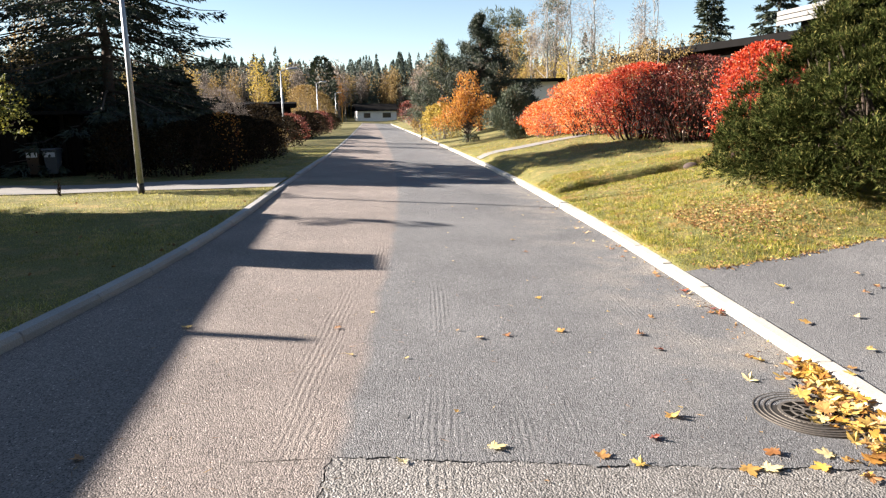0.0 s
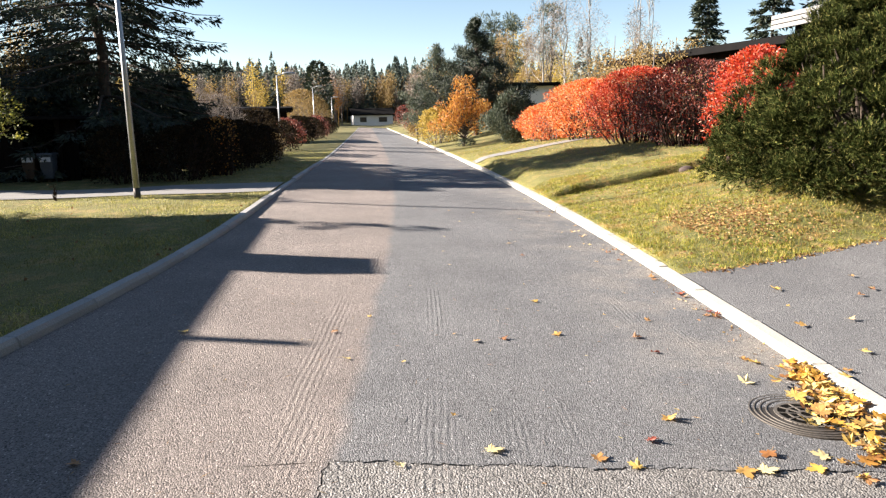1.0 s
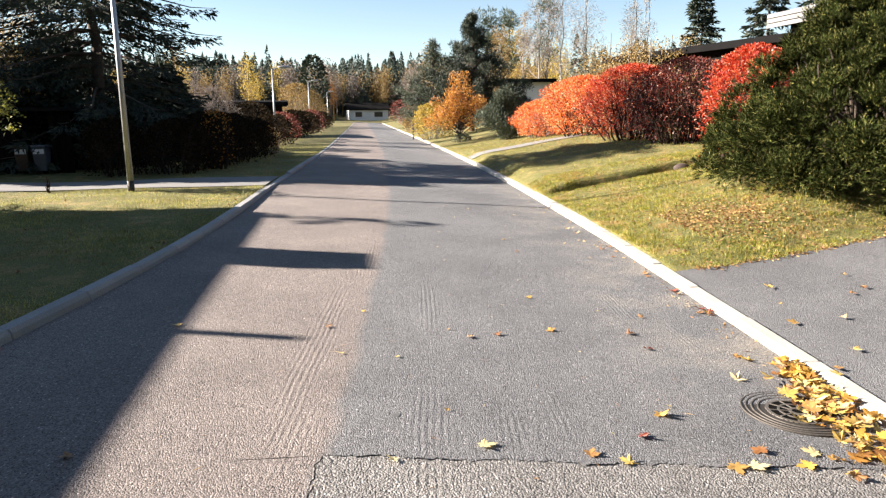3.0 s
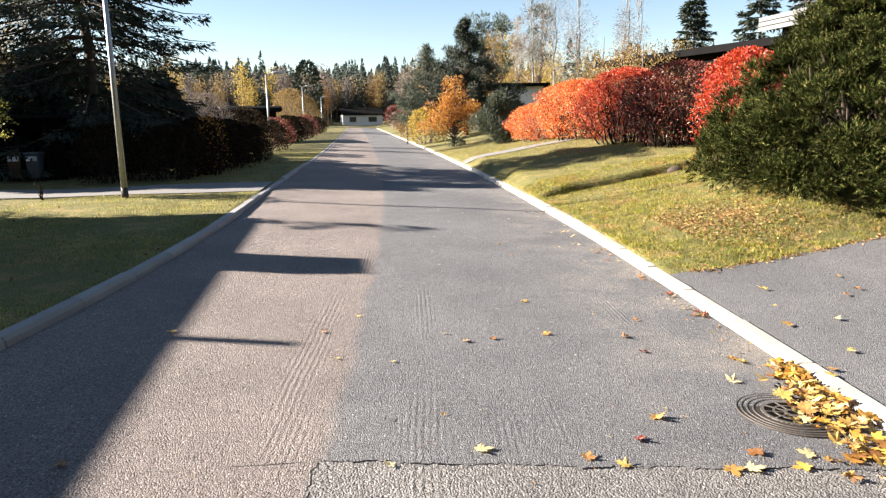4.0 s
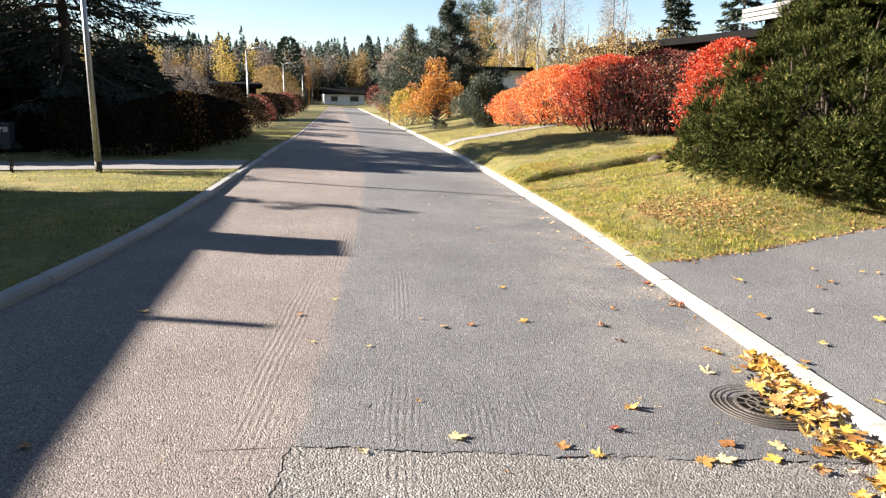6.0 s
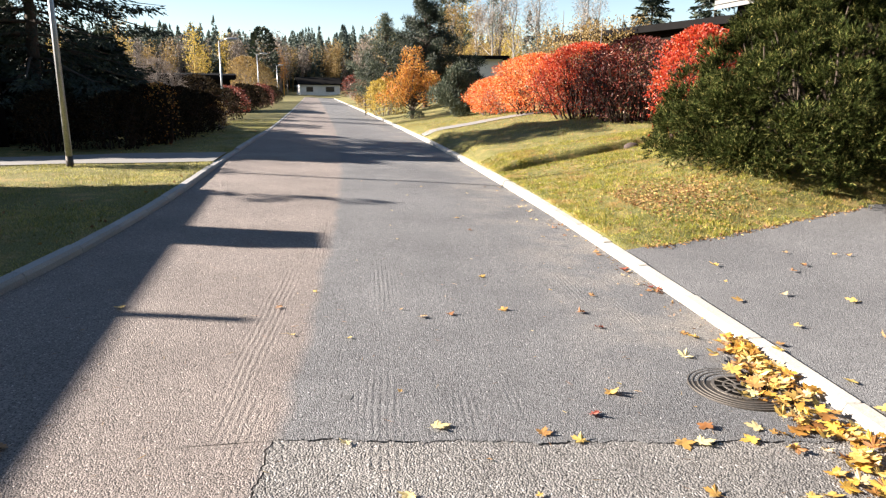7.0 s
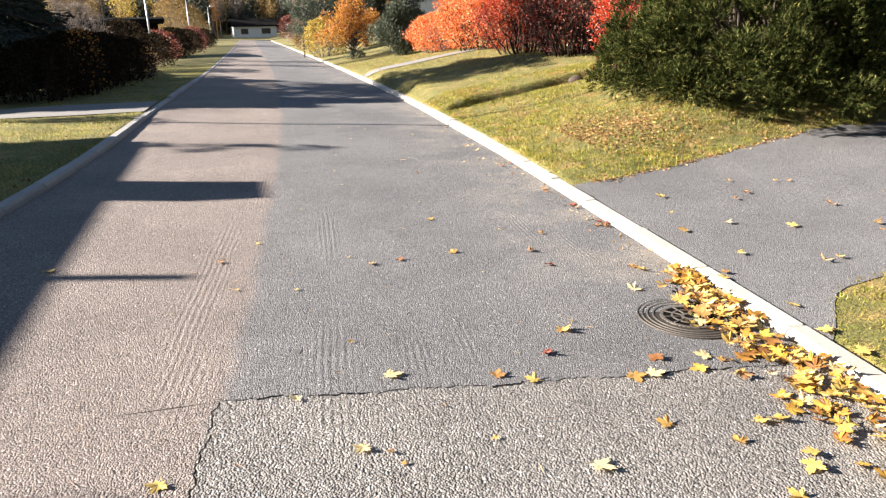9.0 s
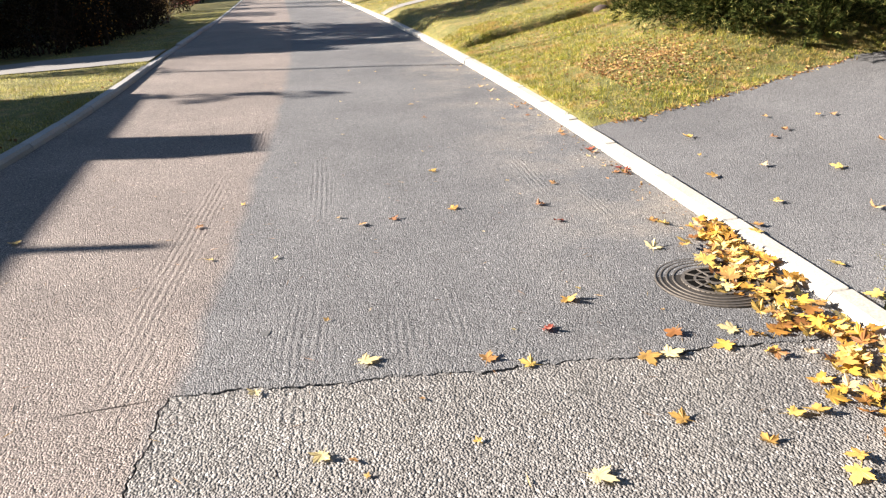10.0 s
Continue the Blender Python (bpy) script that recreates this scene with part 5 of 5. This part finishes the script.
MAPLES = [maple_mesh("fallen_leaf", M["maple"], s, c, q) for q, (s, c) in enumerate(((0.068, 0.25), (0.062, 0.4), (0.072, 0.15), (0.055, 0.5), (0.065, 0.7)))]
BROWNS = [maple_mesh("fallen_leaf", M["leaf_brown"], s, c, 20 + q) for q, (s, c) in enumerate(((0.055, 0.5), (0.062, 0.8), (0.045, 0.6)))]
REDS = [maple_mesh("fallen_leaf", M["leaf_red"], s, c, 40 + q) for q, (s, c) in enumerate(((0.05, 0.6), (0.06, 0.4)))]
SMALL = [maple_mesh("fallen_leaf", M["maple"], s, c, 60 + q) for q, (s, c) in enumerate(((0.03, 0.4), (0.026, 0.7), (0.038, 0.5)))]


def surface(x, y):
    d = x - float(centre(y))
    half = HALF if d > 0 else float(west(y))
    if abs(d) <= half:
        return road_top(x, y)
    if abs(d) <= half + KERB_W:
        return float(road_z(x, y)) + kerb_height(math.copysign(1, d), y) + 0.01
    return z_at(x, y) + 0.018


def leaf(kinds, x, y, label, lift=0.0, scale=1.0, tilt=8):
    ob = new("fallen_leaf", random.choice(kinds))
    ob.matrix_world = pose(x, y, surface(x, y) + 0.003 + lift, random.uniform(-tilt, tilt), random.uniform(-tilt, tilt), random.uniform(0, 360)) @ Matrix.Diagonal((scale, scale, scale, 1))
    return tagged(ob, label, "leaf", "fallen leaves on the road")


YEL, BRN, RDL = "yellow fallen maple leaf on asphalt", "curled brown fallen leaf on asphalt", "dark red fallen leaf on asphalt"
for x, y in ((1.47, 4.75), (0.56, 3.02), (1.05, 2.88), (1.61, 3.28), (2.34, 3.70), (2.63, 4.03), (2.58, 4.10), (1.69, 2.70), (1.78, 2.68), (2.16, 2.77), (1.21, 2.79),
             (3.03, 3.70), (3.87, 5.59), (0.32, 2.47), (1.15, 2.11), (1.58, 2.28), (1.97, 2.19), (1.75, 1.73), (-0.42, 2.45), (4.2, 4.3), (3.9, 3.6), (4.9, 4.6), (3.4, 4.6)):
    leaf(MAPLES, x, y, YEL)
for x, y in ((-0.18, 4.97), (1.04, 4.71), (0.83, 4.67), (2.04, 4.63), (2.35, 5.05), (3.01, 5.19), (3.06, 5.81), (3.12, 6.51), (2.98, 5.12), (1.58, 5.71), (2.05, 7.82), (-1.26, 5.06), (-1.33, 3.11), (1.78, 2.08), (3.39, 3.97), (4.6, 5.3), (2.1, 8.64)):
    leaf(BROWNS + MAPLES[3:4], x, y, BRN)
for x, y in ((1.39, 3.04), (3.04, 5.22), (3.0, 5.3), (3.08, 5.9), (2.03, 4.3)):
    leaf(REDS, x, y, RDL)
for _ in range(44):
    y = random.uniform(2, 13)
    x = float(centre(y)) + random.uniform(-0.7, 2.6)
    leaf(SMALL, x, y, "small faded yellow leaf on asphalt", 0, random.uniform(0.6, 1.1))
for _ in range(34):
    y = random.uniform(4.6, 14)
    leaf(BROWNS + SMALL, float(centre(y)) + HALF - abs(random.gauss(0, 0.22)), y, "curled brown leaf in the gutter")
for _ in range(24):
    y = random.uniform(2.9, 6.0)
    leaf(SMALL + BROWNS, float(centre(y)) + HALF + random.uniform(0.3, 3.5), y, "small yellow leaf on the driveway")
# the drift against the kerb: the loose upper leaves one by one, the packed rest as one heap
packed = []
for q in range(330):
    y = 1.2 + 2.75 * random.random() ** 0.9
    w = 0.46 * float(smooth(y, 0.9, 2.2)) * (1 - 0.8 * float(smooth(y, 2.9, 4.1)))
    x = float(centre(y)) + HALF - abs(random.gauss(0, 0.5)) * w - 0.02
    kinds = MAPLES + BROWNS[:1] if q % 4 else BROWNS
    rise = random.uniform(0, 0.05) * math.exp(-(float(centre(y)) + HALF - x) * 4)
    if q < 110:
        leaf(kinds, x, y, "yellow maple leaf in the gutter drift", rise + 0.01, random.uniform(0.75, 1.15), 24)
    else:
        me = random.choice(kinds)
        V = np.array([v.co for v in me.vertices])
        m = np.array(pose(x, y, surface(x, y) + 0.003 + rise, random.uniform(-20, 20), random.uniform(-20, 20), random.uniform(0, 360)))
        packed.append((V @ m[:3, :3].T + m[:3, 3], np.array([p.vertices[:] for p in me.polygons])))
tagged(np_part("leaf_drift", *joined(packed), M["drift"]), "drift of yellow and brown maple leaves against the kerb", "leaves", kind="stuff")
for q in range(46):
    leaf(MAPLES + BROWNS[:1], random.uniform(2.44, 2.78), random.uniform(2.95, 3.65), "yellow maple leaf heaped over the drain", random.uniform(0.012, 0.03), random.uniform(0.75, 1.1), 22)
for x, y in ((2.98, 3.62), (3.02, 3.1), (2.93, 2.75), (2.9, 2.5)):
    leaf(MAPLES, x, y, "yellow maple leaf lying on the kerb", 0.0, 0.9, 12)


# ---------------------------------------------------------------- grass and litter
def lawn_points(n, side, y0, y1, d0, d1):
    y = rng.uniform(y0, y1, n)
    d = d0 + (d1 - d0) * rng.uniform(0, 1, n) ** 1.2 - 0.01
    x = centre(y) + side * ((HALF if side > 0 else west(y)) + KERB_W + d)
    if side > 0:
        free = ~((y > drive_south(d) + 0.03) & (y < drive_north(d) - 0.03))
        x, y = x[free], y[free]
    return np.stack([x, y, land(x, y)], 1)


def tufted(P, share=0.6, size=0.035):
    """Draws a share of the points together into tufts."""
    k = rng.uniform(size=len(P)) < share
    hubs = P[rng.integers(0, len(P), max(1, len(P) // 26))]
    Q = P.copy()
    Q[k] = hubs[rng.integers(0, len(hubs), k.sum())] + rng.normal(size=(k.sum(), 3)) * [size, size, 0]
    Q[:, 2] = land(Q[:, 0], Q[:, 1])
    return Q


def grass(name, P, length, width, material, label):
    D = rng.normal(size=P.shape) * 0.55 + [0, 0, 0.8]
    D[:, 2] = np.abs(D[:, 2])
    patch_ = 0.6 + 0.5 * np.sin(P[:, 0] * 2.1 + 1) * np.sin(P[:, 1] * 1.7) + rng.uniform(0, 0.5, len(P))
    ob = np_part(name, *blades(P - [0, 0, 0.005], D, length * patch_, width), material)
    return tagged(ob, label, "grass", kind="stuff")


grass("lawn_grass", np.concatenate([tufted(lawn_points(150000, 1, 0.6, 15, 0.03, 5)), lawn_points(40000, 1, 13, 34, 0, 6)]), 0.058, 0.007, M["blade"], "short yellow-green autumn grass on the sunlit bank")
grass("verge_grass", np.concatenate([lawn_points(70000, -1, 3, 14.6, 0, 6), lawn_points(24000, -1, 16.8, 36, 0, 2.5)]), 0.045, 0.008, M["blade_dull"], "short dull grass on the shaded lawn")


def litter(name, P, size, label):
    N = rng.normal(size=P.shape) * [1, 1, 0.25]
    ob = np_part(name, *diamonds(P + [0, 0, 0.018], N, size * rng.uniform(0.5, 1.4, len(P)), size * 0.6), M["litter"])
    return tagged(ob, label, "leaves", kind="stuff")


P = lawn_points(1700, 1, 5.5, 14, 0.2, 5)
P2 = lawn_points(11000, 1, 6.6, 10.5, 0.8, 4.5)
P2 = P2[(np.hypot(P2[:, 0] - 5.0, (P2[:, 1] - 8.2) * 0.8) < 1.15 * rng.uniform(0.3, 1, len(P2)))]
P3 = lawn_points(1500, 1, 13.5, 31, 2.2, 5)
de = rng.uniform(0.2, 3.6, 320)
ye = drive_north(de) - 0.02 + rng.normal(size=320) * 0.035
P4 = np.stack([centre(ye) + HALF + KERB_W + de, ye, np.zeros(320)], 1)
P4[:, 2] = land(P4[:, 0], P4[:, 1]) - 0.008
litter("leaf_litter", np.concatenate([P, P2, P3, P4]), 0.038, "orange-brown leaf litter strewn in the grass")
y_ = np.clip(rng.choice([2.4, 3.1, 3.9, 4.3, 5.2, 5.9, 6.6, 8.3], 420) + rng.normal(size=420) * 0.35, 1.5, 9.5)
Pg = np.stack([centre(y_) + HALF - 0.02 - np.abs(rng.normal(size=420)) * 0.13, y_, np.zeros(420)], 1)
Pg[:, 2] = road_z(Pg[:, 0], Pg[:, 1]) - 0.024
litter("gutter_litter", Pg, 0.03, "crumbled brown leaf bits and sand in the gutter")
litter("lawn_leaves", lawn_points(80, -1, 3, 13, 0.1, 5), 0.07, "few pale leaves on the shaded lawn")
Pn = np.stack([rng.uniform(-2.2, 2.6, 260), rng.uniform(1.6, 6.5, 260), np.zeros(260)], 1)
Pn[:, 2] = road_z(Pn[:, 0], Pn[:, 1]) + 0.004
straws = np_part("pine_straw", *diamonds(Pn, rng.normal(size=Pn.shape) * [1, 1, 0.03], rng.uniform(0.02, 0.08, 260), 0.003, 0.0), M["litter"])
tagged(straws, "loose dry pine needles and straws on the road", "straw", kind="stuff")
